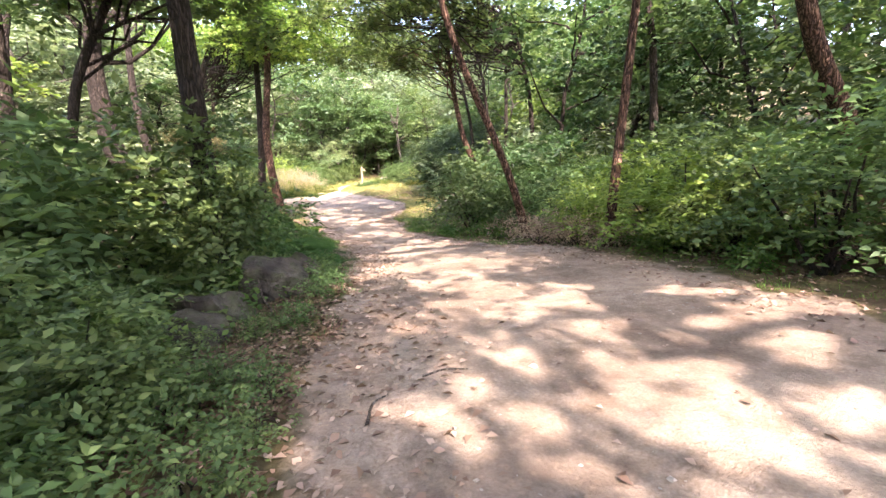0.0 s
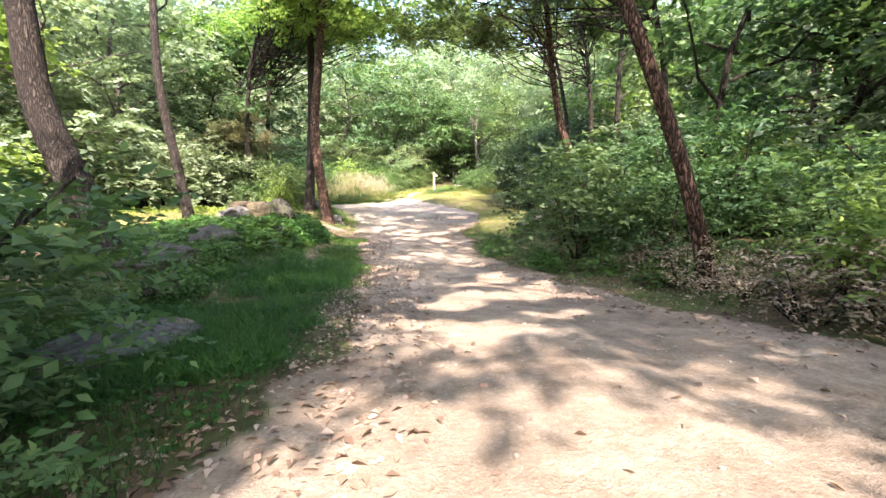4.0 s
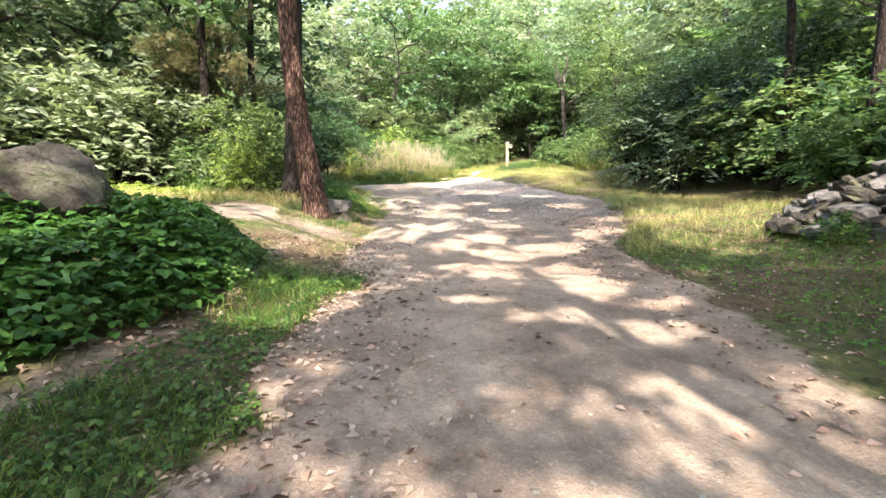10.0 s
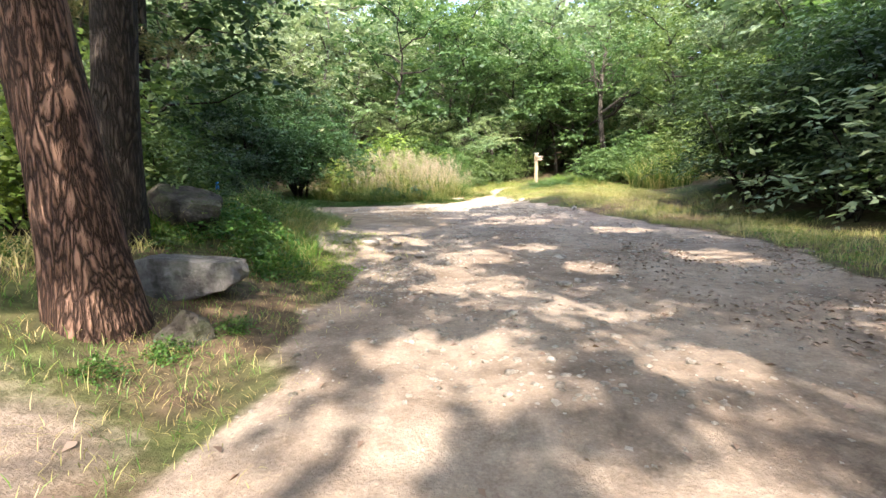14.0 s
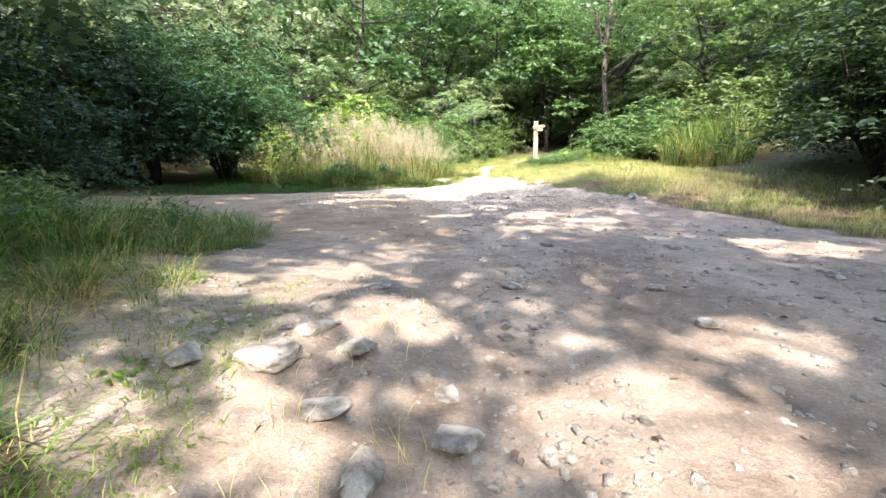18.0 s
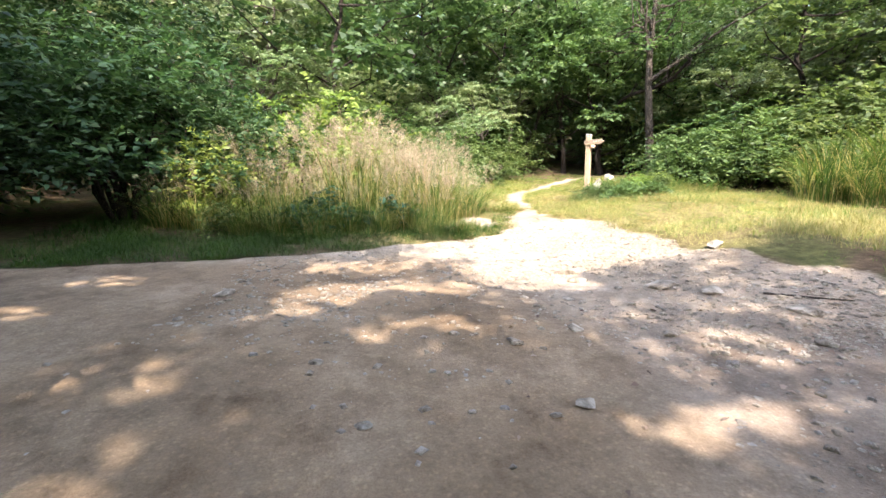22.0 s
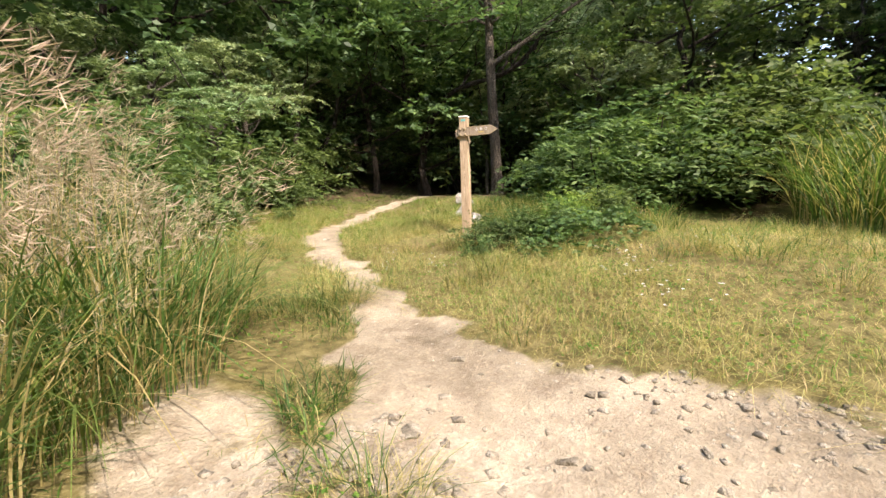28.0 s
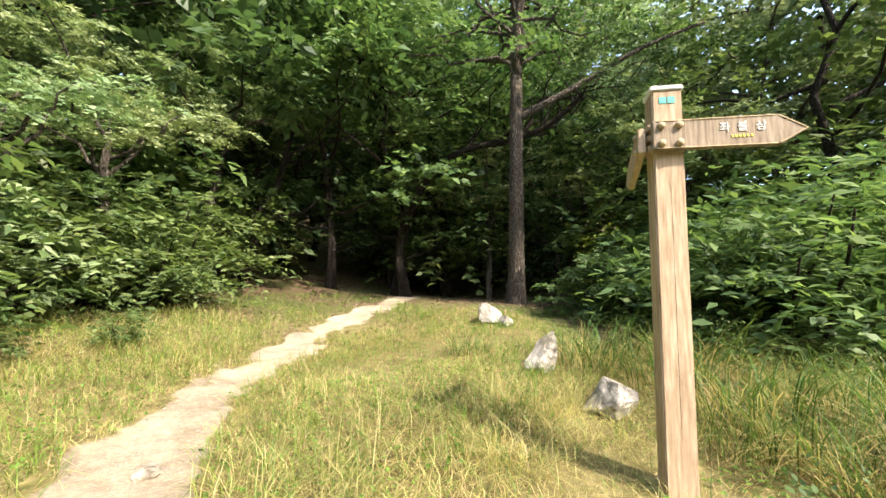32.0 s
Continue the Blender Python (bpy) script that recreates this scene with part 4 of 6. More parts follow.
# unseen crowns added over the road from both sides: each shades a stretch of ground, its limbs come from the tree that
# stands nearest
BASES = [(-2.9, -13), (-6.8, 18.4), (12.2, 18.6), (-6.4, 20.9), (12.6, 22.4), (-4.5, -21), (-4.6, -3.6), (-8.6, 1.4), (12.0, 8.4), (13.0, 14.2), (-5.6, -9.6), (-3.6, -16.4), (8.8, -13.2), (9.2, -16.4),
         (-6.4, -7.8), (-6.8, -1.6), (-7.0, 0.8), (-5.2, -11.6), (-5.6, -5.6), (-8.2, 22.0), (12.4, 15.8), (11.8, -0.8), (-12.6, 8.6)]
cr = random.Random(77)
hang = {}
for row, gy in enumerate(np.arange(-14.6, 29.5, 2.9)):
    mid = ip([(-14, 2.4), (0, 2.4), (10, 2.2), (20, 1.6), (28, 0.2)], gy)
    if gy < 5:
        offs = (-4.6, -1.5, 1.5) if -5 < gy < 3 or gy < -8 else (-1.3, 1.6)
    else:
        offs = (-1.1, 1.5) if gy < 14.5 else (-3.4, -0.6, 2.2, 4.6) if gy < 24 else (-5.6, -2.8, 0.0, 2.8)
    for off in offs:
        tall = cr.uniform(9.2, 10.8)
        tx, ty = mid + off + cr.uniform(-0.4, 0.4) + tall * SUN_STEP[0], gy + cr.uniform(-0.5, 0.5) + (tall + 0.5) * SUN_STEP[1]
        near = min(range(len(BASES)), key=lambda i: math.hypot(BASES[i][0] - tx, BASES[i][1] - ty))
        hang.setdefault(near, []).append((tx, ty, tall))
# further unseen crowns, added to shade thickets, reeds and the right-hand bank
for gx, gy in [(11.0, 24.0), (13.5, 24.5), (11.0, 27.5), (13.5, 28.0), (-9.5, 33.0), (-12.0, 33.5), (-9.0, 36.0), (-12.0, 37.0), (-7.0, 33.4), (-4.8, 31.8), (-2.6, 32.2), (-3.8, 33.4),
               (10.0, -4.0), (12.4, -3.0), (11.0, -7.0), (13.0, -6.0)]:
    tx, ty = gx + 11.5 * SUN_STEP[0], gy + 11.5 * SUN_STEP[1]
    near = min(range(len(BASES)), key=lambda i: math.hypot(BASES[i][0] - tx, BASES[i][1] - ty))
    hang.setdefault(near, []).append((tx, ty, 11.4))
for k, tops in sorted(hang.items()):
    x, y = BASES[k]
    lx, ly, h = (sum(t[i] for t in tops) / len(tops) for i in range(3))
    d, e = lx - x, ly - y
    tree_along("tree", "tall roadside tree added for its unseen shading crown", [(x, y, -1), (x, y, 3), (x + 0.02 * d, y + 0.02 * e, 5.5), (x + 0.12 * d, y + 0.12 * e, 0.85 * h), (x + 0.3 * d, y + 0.3 * e, h + 0.3)],
               0.16, 0.07, BARK_DARK, (tops, 2.3, 1.1, 11), (LEAF, LEAF_LIGHT, LEAF)[k % 3], 50 + k, amount=325, leaf=0.22, wide=0.62)

# ---- the woods all round ----
SLOPE = "wooded slope"
woods = [T1, T2, T3, T4]


def clear_of(x, y):
    """Keeps the woods off the road, the field and the clearing."""
    if -18 < y < 36 and -6.5 < x < 9.5:
        return False
    if y < 0 and 9 < x < 14:
        return False
    if 25 < y < 37 and 0 < x < 20:
        return False
    if 34 <= y < 50 and -3.5 < x < 10.5:
        return False
    if 4 < y < 19 and -13 < x < 0:
        return False
    if 24.5 < y < 31.5 and x < 0:
        return False
    if 39 < y < 48.5 and 8 < x < 14.5:
        return False
    if -10 < y < 4 and -14 < x < -6:
        return False
    return True


def scatter(count, x0, x1, y0, y1, apart, pick, smin, smax, made):
    rr = random.Random(int(1000 + 7 * x0 + 13 * y0 + 3 * count))
    tries = 0
    while count and tries < 4000:
        tries += 1
        x, y = rr.uniform(x0, x1), rr.uniform(y0, y1)
        if not clear_of(x, y) or any((x - a) ** 2 + (y - b) ** 2 < apart**2 for a, b in made):
            continue
        made.append((x, y))
        count -= 1
        put(pick(x, y), x, y, rr.uniform(smin, smax), group=SLOPE)


spots = []
scatter(50, -36, -12, 8, 62, 2.9, lambda x, y: rr.choice([T5, T5, T6] if x < -19 or y > 52 else [T7, T2, T7, T4]), 0.85, 1.25, spots)
scatter(56, -20, 34, 49, 78, 3.0, lambda x, y: rr.choice([T5, T5, T6] if y > 59 or x > 22 or x < -10 else [T8, T3, T8, T1] if y < 56 else [T2, T2, T1]), 1.0, 1.45, spots)
scatter(40, 10.5, 34, -16, 52, 3.0, lambda x, y: rr.choice([T5, T6] if x > 20 else [T7, T7, T8] if y > 35 else [T3, T8, T1, T3] if y < 9 else [T1, T3, T1, T4, T2]), 0.85, 1.2, spots)
scatter(14, -22, -7, -24, 3, 3.4, lambda x, y: rr.choice([T1, T4, T6]), 0.85, 1.1, spots)
scatter(12, -12, 16, -44, -29, 3.6, lambda x, y: T6, 0.9, 1.1, spots)
scatter(26, -45, 60, 78, 105, 5.0, lambda x, y: rr.choice([T5, T6]), 1.4, 1.9, spots)

scatter(14, 20, 34, 22, 38, 3.0, lambda x, y: rr.choice([T5, T6]), 0.9, 1.2, spots)

scatter(12, 4, 19, 48.6, 57, 2.2, lambda x, y: rr.choice([T8, T3]), 0.8, 1.1, spots)
scatter(5, 14.5, 20, 38, 48, 2.4, lambda x, y: rr.choice([T8, T7]), 0.8, 1.0, spots)
# undergrowth at the foot of the woods
under = []
for src, x, y, s in [(T3, -9.4, 22.2, 1.05), (T7, -12.6, 21.6, 1.1), (T7, -15.8, 22.6, 1.1), (T3, -10.9, 20.0, 1.0)]:
    put(src, x, y, s, group=SLOPE)
scatter(26, -22, -12.5, 2, 40, 2.2, lambda x, y: rr.choice([B8, B9, B8]), 1.2, 2.0, under)
scatter(12, -8, 5, 49.5, 58, 2.2, lambda x, y: rr.choice([B9, B8, B9]), 1.2, 2.0, under)
scatter(10, 12.5, 24, 49.5, 58, 2.2, lambda x, y: rr.choice([B9, B8, B9]), 1.2, 2.0, under)
for src, x, y, sc in [(F1, 5.2, 49.9, 1.0), (F2, 3.1, 47.4, 0.85), (F2, 1.9, 45.6, 0.75), (F1, 0.4, 47.4, 0.8), (F2, 3.3, 51.2, 1.15), (F1, 0.8, 49.6, 0.95), (F2, -1.8, 48.2, 1.0), (F1, -4.6, 47.6, 1.1), (F2, 7.2, 53.0, 1.1), (F1, 13.4, 41.8, 0.9), (F2, 15.2, 44.4, 1.0), (F1, 16.4, 40.4, 1.0), (F2, 13.0, 47.5, 0.9),
                      (F1, -8.0, 46.0, 1.2), (F2, -6.2, 49.0, 1.1), (F1, 17.5, 47.0, 1.2), (F2, 2.0, 54.0, 1.2), (F2, 18.6, 36.4, 1.1), (F1, 20.0, 33.0, 1.1)]:
    put(src, x, y, sc, group=SLOPE)
scatter(9, 19.5, 24, 22, 38, 2.2, lambda x, y: B8, 1.4, 2.0, under)
scatter(22, 10.5, 18, -14, 46, 2.2, lambda x, y: rr.choice([B8, B8, B9]), 1.2, 1.9, under)

# ---- bushes along the road and round the clearing: x, y, scale, width ----
HEDGE = "roadside bushes"
for src, rows in (
    (B1, [(6.9, -11.2, 0.85, 1), (6.8, -9.6, 1.1, 1), (8.9, -9.8, 1.2, 1.1), (9.2, -5.6, 1.2, 1.1), (7.7, -2.6, 0.9, 1), (9.6, -1.4, 1.2, 1.1),
          (-3.2, -7.6, 1.2, 1.05), (-0.75, -5.2, 1.0, 1.0), (-2.1, -3.4, 1.1, 1.0), (-2.4, -10.4, 0.8, 1.1), (-3.6, -9.6, 1.1, 1.1), (-4.4, -4.6, 1.0, 1.1), (-5.2, -7.2, 1.2, 1.2), (10.8, 3.4, 1.3, 1.1), (12.2, 8.2, 1.4, 1.1),
          (11.6, 15.2, 1.2, 1.1), (-4.6, 16.9, 1.5, 0.75), (-8.6, 23.6, 1.3, 1.2), (13.2, 19.6, 2.0, 1.2), (-6.6, 17.9, 0.9, 1.1), (1.2, 46.6, 1.1, 1.1), (3.2, 48.6, 1.0, 1.1)]),
    (B2, [(6.5, 2.9, 1.40, 1.05), (7.6, 4.9, 1.35, 1.05), (7.3, 0.9, 1.05, 1.0), (8.9, 2.2, 1.50, 1.0), (8.3, 7.0, 1.20, 1.0), (10.4, -3.4, 1.30, 1.1), (9.9, 7.6, 1.30, 1.1), (-3.9, 17.8, 0.70, 1.1), (-5.6, 19.6, 0.90, 1.1), (-10.4, 23.4, 1.60, 1.1)]),
    (B12, [(-2.3, -8.1, 1.05, 1.0), (-1.6, -6.5, 1.15, 0.9), (-0.9, -6.6, 0.95, 0.7), (6.9, -8.1, 0.75, 0.9), (-3.4, -6.2, 1.1, 1.0), (-3.2, -9.4, 0.95, 1.0), (-2.2, -9.9, 0.6, 0.9)]),
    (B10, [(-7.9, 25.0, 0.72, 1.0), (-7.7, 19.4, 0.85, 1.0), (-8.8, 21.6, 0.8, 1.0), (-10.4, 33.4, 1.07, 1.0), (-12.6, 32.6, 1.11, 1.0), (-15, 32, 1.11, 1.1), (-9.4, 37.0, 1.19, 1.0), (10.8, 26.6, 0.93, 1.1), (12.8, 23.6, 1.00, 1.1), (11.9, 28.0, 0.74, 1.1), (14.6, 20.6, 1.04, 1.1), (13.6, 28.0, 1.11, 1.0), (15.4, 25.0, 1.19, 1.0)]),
    (B11, [(-8.2, 34.6, 1.08, 1.0), (-6.6, 36.6, 0.92, 1.0), (-16, 24, 0.83, 1.2)]),
    (B3, [(6.9, -6.7, 1.15, 1.0), (7.3, -4.0, 0.95, 1.0), (-4.4, 38.2, 2.1, 0.9), (-3.0, 39.8, 1.5, 1.0), (-5.9, 34.8, 1.2, 0.9), (8.2, -7.2, 0.9, 1), (12.2, 39.8, 1.4, 1.1), (14.2, 41.2, 1.6, 1.1), (-1.9, 43.8, 1.4, 1.1), (13.8, 5.2, 1.8, 1.1), (-4.4, 16.0, 1.0, 0.7),
          (-15.5, 12.0, 1.6, 1.2), (-14.6, 17.0, 1.8, 1.2), (14.8, 43.6, 1.5, 1.0)]),
    (B4, [(-0.4, 42.4, 1.15, 1.0), (0.6, 44.4, 1.3, 1.0), (-2.4, 41.4, 1.2, 1.1), (2.2, 46.4, 1.1, 1.0), (9.3, 39.2, 1.05, 1.1), (11.0, 38.2, 1.25, 1.1), (10.2, 39.9, 0.9, 1.0), (12.8, 36.9, 1.4, 1.1), (11.6, 39.4, 1.4, 1.1),
          (-0.8, 38.9, 0.9, 1.0), (0.6, 40.6, 0.8, 1.0), (3.9, 47.4, 1.0, 1.1), (14.8, 38.2, 1.9, 1.1), (-1.6, 46.4, 1.8, 1.1), (5.6, 50.2, 1.3, 1.1), (-4.0, 43.6, 1.8, 1.1), (15.4, 42.2, 1.8, 1.0)]),
):
    for x, y, s, w in rows:
        put(src, x, y, s, wide=w, group=HEDGE, sink=0.08)
for src, x, y, sc in [(G1, 1.4, 45.2, 1.1), (G2, 2.6, 47.0, 1.1), (G1, 0.2, 43.6, 1.0), (G1, 3.7, 48.6, 0.9), (G2, -1.2, 42.4, 1.1), (G1, 4.4, 47.6, 0.6), (G2, 9.6, 39.7, 0.95), (G1, 11.3, 39.1, 1.1), (G2, 10.5, 41.4, 0.85), (G1, 12.7, 39.8, 1.25),
                      (G2, 11.1, 42.6, 0.8), (G1, 14.4, 38.6, 1.3), (G2, 13.2, 37.6, 1.2), (G1, 16.2, 36.8, 1.3), (G1, -2.8, 41.4, 1.1), (G2, 11.9, 41.6, 1.1), (G1, 0.4, 46.6, 1.2), (G1, 14.2, 42.6, 1.3)]:
    put(src, x, y, sc, group=HEDGE, sink=0.08)
for x, y, s in [(6.4, -4.6, 0.9), (6.5, -2.3, 0.9), (6.6, -1.0, 1.1), (6.3, -6.2, 0.7), (7.0, -3.2, 1.1), (6.4, 0.2, 0.7), (7.4, -9.6, 0.8), (6.3, 0.9, 0.6), (6.1, -3.6, 0.9), (6.6, -4.2, 1.1)]:
    put(B7, x, y, s, group=HEDGE, sink=0.03)
for k in range(120):
    side = rr.random() < 0.5
    y = rr.uniform(-12, 13)
    x = ip(LEFT, y) - rr.uniform(0.6, 3.6) if side else ip(RIGHT, y) + rr.uniform(0.5, 3.2)
    if (side and y > -5.4) or (not side and y > 5.5):
        continue
    put(rr.choice([B5, B6, B6]), x, y, rr.uniform(0.6, 1.25), group="verge plants", sink=0.03)
for x, y, s in [(4.75, 37.9, 0.85), (5.2, 38.2, 0.6), (4.45, 37.4, 0.6), (6.0, 37.5, 0.5), (7.9, 39.6, 0.8), (8.6, 39.4, 0.9), (3.4, 44.6, 0.8), (2.1, 44.2, 1.0)]:
    put(B5, x, y, s, group="verge plants", sink=0.03, label="low shrub with dry stems near the signpost")
for x, y, s in [(6.6, 37.6, 0.4), (6.1, 37.2, 0.36), (7.1, 37.3, 0.4)]:
    put(B3, x, y, s, group="verge plants", sink=0.03, label="sunlit yellowish green weeds beyond the signpost")
for x, y, s in [(5.5, 37.4, 0.26), (5.0, 37.7, 0.28)]:
    put(G2, x, y, s, group="verge plants", sink=0.03, label="leafy green weeds near the signpost")
for x, y, s in [(0.45, -9.1, 0.45), (0.75, -8.0, 0.6), (0.6, -7.1, 0.7), (-0.5, -10.1, 0.6), (-1.2, -9.0, 0.9), (0.6, -6.2, 0.7), (-1.5, -8.4, 0.8), (0.1, -9.2, 0.4), (-0.4, -9.3, 0.45)]:
    put(B5, x, y, s, group="verge plants", sink=0.03, label="leafy weeds growing round mossy boulders")
for x, y, s in [(-1.2, 13.5, 0.32), (-1.05, 13.95, 0.34), (-2.1, 13.0, 0.3), (-2.5, 15.9, 0.6), (-2.1, 17.2, 0.8), (-3.0, 14.6, 0.5), (-3.8, 17.0, 1.3), (7.5, 10.4, 0.8), (9.9, 10.0, 1.0), (8.9, 11.9, 0.7), (8.1, 9.9, 0.6), (9.2, 10.0, 0.75), (8.7, 10.3, 0.5), (9.8, 10.9, 0.9)]:
    put(B6, x, y, s, group="verge plants", sink=0.03, label="broad-leaved weeds on bare soil")


# ---- vines with large leaves over the bank ----
def leaf_cover(name, label, seed, where, count, leaf, mat, rise):
    """Large leaves, three to a stalk, over a mound given by where(): points and heights."""
    r = np.random.default_rng(seed)
    p = where(r, count)
    count = len(p)
    d = rand_dirs(r, count)
    d[:, 2] = np.abs(d[:, 2]) * 0.3
    bits = []
    for turn in (-0.9, 0.0, 0.9):
        c, s = math.cos(turn), math.sin(turn)
        a = unit(np.stack([d[:, 0] * c - d[:, 1] * s, d[:, 0] * s + d[:, 1] * c, d[:, 2] * 0 - 0.25], -1))
        size = leaf * r.uniform(0.6, 1.2, count)
        bits.append(kites(p, a, unit(np.array([0, 0, 1.0]) + r.normal(size=(count, 3)) * 0.35), size, size * 0.8, 0.18, 0.4))
    return tagged(part(name, mk(name, *joined(bits)), mat), label, "vines", kind="stuff")


def mound(cx, cy, rx, ry, tall, turn=0.0):
    def where(r, n):
        a, q = r.random(n) * 6.283, np.sqrt(r.random(n))
        u, v = q * np.cos(a), q * np.sin(a)
        c, s = math.cos(turn), math.sin(turn)
        x, y = cx + u * rx * c - v * ry * s, cy + u * rx * s + v * ry * c
        h = tall * np.sqrt(np.clip(1 - q**2, 0, 1)) * (0.55 + 0.9 * vnoise(x, y, 1.6)) * r.uniform(0.45, 1.05, n)
        return np.stack([x, y, ground(x, y) + 0.04 + h], -1)
    return where


def on_ground(r, n, x0, x1, y0, y1):
    x, y = r.uniform(x0, x1, 3 * n), r.uniform(y0, y1, 3 * n)
    ok = np.flatnonzero((worn(x, y) < 0.35) & (vnoise(x, y, 1.3) > 0.35))[:n]
    x, y = np.resize(x[ok], n), np.resize(y[ok], n)
    return np.stack([x, y, ground(x, y) + r.uniform(0.02, 0.12, n)], -1)


leaf_cover("kudzu_patch", "dense mound of large dark green kudzu leaves", 61, mound(-1.75, 7.6, 1.15, 2.6, 0.62, 0.06), 4200, 0.1, LEAF_VINE, 0.4)
leaf_cover("kudzu_patch", "kudzu leaves spread over the mossy boulders", 62, mound(-2.3, 4.2, 1.4, 2.6, 0.42), 2000, 0.12, LEAF_VINE, 0.4)
leaf_cover("kudzu_patch", "kudzu leaves spilling over the bank", 63, mound(-4.2, 6.0, 2.0, 3.4, 0.4), 1800, 0.13, LEAF_VINE, 0.4)
leaf_cover("vine_patch", "small vine leaves trailing through grass", 64, mound(-2.3, 17.3, 0.8, 1.0, 0.5), 700, 0.07, LEAF_VINE, 0.4)
leaf_cover("vine_patch", "broad leaves climbing beside the old pines", 65, mound(-4.4, 17.0, 1.2, 1.4, 1.6), 1100, 0.11, LEAF, 0.4)
leaf_cover("vine_patch", "broad bluish green leaves at the foot of the reeds", 66, mound(-3.3, 33.7, 1.3, 0.5, 0.75), 300, 0.15, LEAF_BLUE, 0.4)
leaf_cover("vine_patch", "creeper with bluish leaves climbing the reeds", 70, mound(-1.7, 33.9, 0.7, 0.35, 0.6), 130, 0.13, LEAF_BLUE, 0.4)
leaf_cover("vine_patch", "low green creepers on the field", 67, mound(-9.5, 15.2, 4.2, 1.8, 0.35), 1500, 0.14, LEAF_LIGHT, 0.4)
leaf_cover("weed_patch", "bright green weeds beside the dirt footpath", 68, mound(5.9, 36.6, 1.3, 0.8, 0.45), 800, 0.08, LEAF, 0.4)
leaf_cover("weed_patch", "broad weeds on the shaded bank", 69, mound(-1.6, -6.6, 1.6, 3.4, 0.5), 1500, 0.1, LEAF, 0.4)


# ---- grass ----
def grass(name, label, seed, region, count, tall, mat, thin=0.013, keep=0.35, lean=0.5, bend=0.35, wild=0.8):
    """Blades in uneven tufts over a region (x0, x1, y0, y1), thin where the ground is worn."""
    r = np.random.default_rng(seed)
    x0, x1, y0, y1 = region
    tx, ty = r.uniform(x0, x1, count // 9), r.uniform(y0, y1, count // 9)
    x = np.repeat(tx, 7) + r.normal(size=len(tx) * 7) * 0.07
    y = np.repeat(ty, 7) + r.normal(size=len(tx) * 7) * 0.07
    ok = worn(x, y) < keep * r.uniform(0.3, 1.5, len(x))
    ok &= vnoise(x, y, 0.9) + 0.5 * vnoise(x, y, 3.0) > r.uniform(0.25, 0.8, len(x))
    x, y = x[ok], y[ok]
    n = len(x)
    a = r.random(n) * 6.283
    tilt = r.random(n) * lean
    d = unit(np.stack([np.cos(a) * tilt, np.sin(a) * tilt, np.ones(n)], -1))
    nor = unit(np.stack([np.cos(a), np.sin(a), -tilt], -1))
    ln = tall * r.uniform(0.45, 1.3, n) * (1 - wild / 2 + wild * vnoise(x, y, 0.9))
    v, f = kites(np.stack([x, y, ground(x, y) - 0.02], -1), d, nor, ln, thin * (0.5 + ln), 0.15, 0.45, -bend)
    return tagged(part(name, mk(name, v, f), mat), label, "grass", kind="stuff")


grass("grass", "short green grass on the shaded bank", 71, (-3.4, 1.5, -6.4, 3.0), 60000, 0.13, GRASS_SHADED, 0.008, 0.35, 1.0)
grass("grass", "lush grass coloured dark for the shaded bank", 96, (-4.2, 0.9, -4.4, 3.4), 100000, 0.2, GRASS_SHADED, 0.009, 0.4, 1.2)
grass("grass", "thick lush grass up to the fallen leaves", 101, (-2.4, 0.95, -4.6, 1.2), 110000, 0.17, GRASS_SHADED, 0.016, 0.55, 1.5, wild=0.5)
grass("grass", "strip of green grass beside the road", 72, (-1.5, 1.3, 1.2, 9.0), 30000, 0.12, GRASS, 0.011, 0.36, 1.5)
grass("grass", "grass coloured darker for shade in the strip beside the road", 102, (-1.5, 1.3, 1.2, 9.2), 50000, 0.12, GRASS_SHADED, 0.011, 0.36, 1.6)
grass("grass", "sparse grass on the road's verge", 73, (4.2, 8.6, -12, 12), 34000, 0.1, GRASS, 0.008, 0.35, 1.0)
grass("grass", "grassy field in half shade", 74, (-14, -2.5, 7.5, 16), 36000, 0.3, GRASS_DRY, 0.012, 0.35, 0.8)
grass("grass", "tall green grass at the bend", 75, (-6.5, -1.3, 16.4, 26.5), 66000, 0.4, GRASS, 0.011, 0.34, 1.3, wild=1.7)
grass("grass", "dry stems among tall green grass", 97, (-5.5, -1.2, 16.2, 25.0), 9000, 0.5, GRASS_DRY, 0.008, 0.4, 1.2, wild=1.6)
grass("grass", "thin grass round the foot of the pine", 76, (-3.2, 0.4, 11.2, 17.5), 9000, 0.1, GRASS, 0.008, 0.5, 1.0)
grass("grass", "dry grass round the foot of the pine", 85, (-3.6, 0.4, 10.6, 17.5), 8000, 0.09, GRASS_DRY, 0.008, 0.5, 1.1)
grass("grass", "dry grass at the edge of the clearing", 77, (4.6, 10.5, 11.0, 31), 48000, 0.26, GRASS_DRY, 0.008, 0.45, 0.9)
grass("grass", "green grass at the edge of the clearing", 78, (4.2, 10.5, 8.0, 33), 46000, 0.15, GRASS, 0.008, 0.42, 1.0)
grass("grass", "yellowing grass beside the footpath", 79, (2.0, 10.0, 29.5, 40.5), 60000, 0.26, GRASS_DRY, 0.0045, 0.4, 3.0, 0.6, wild=1.3)
grass("grass", "green grass beside the footpath", 80, (2.0, 10.5, 30.5, 45.5), 46000, 0.2, GRASS, 0.0065, 0.35, 2.6, 0.5)
grass("grass", "yellow and green grass along the footpath", 81, (-2.2, 6.5, 31.5, 47.5), 78000, 0.24, GRASS_DRY, 0.0045, 0.42, 3.0, 0.6, wild=1.3)
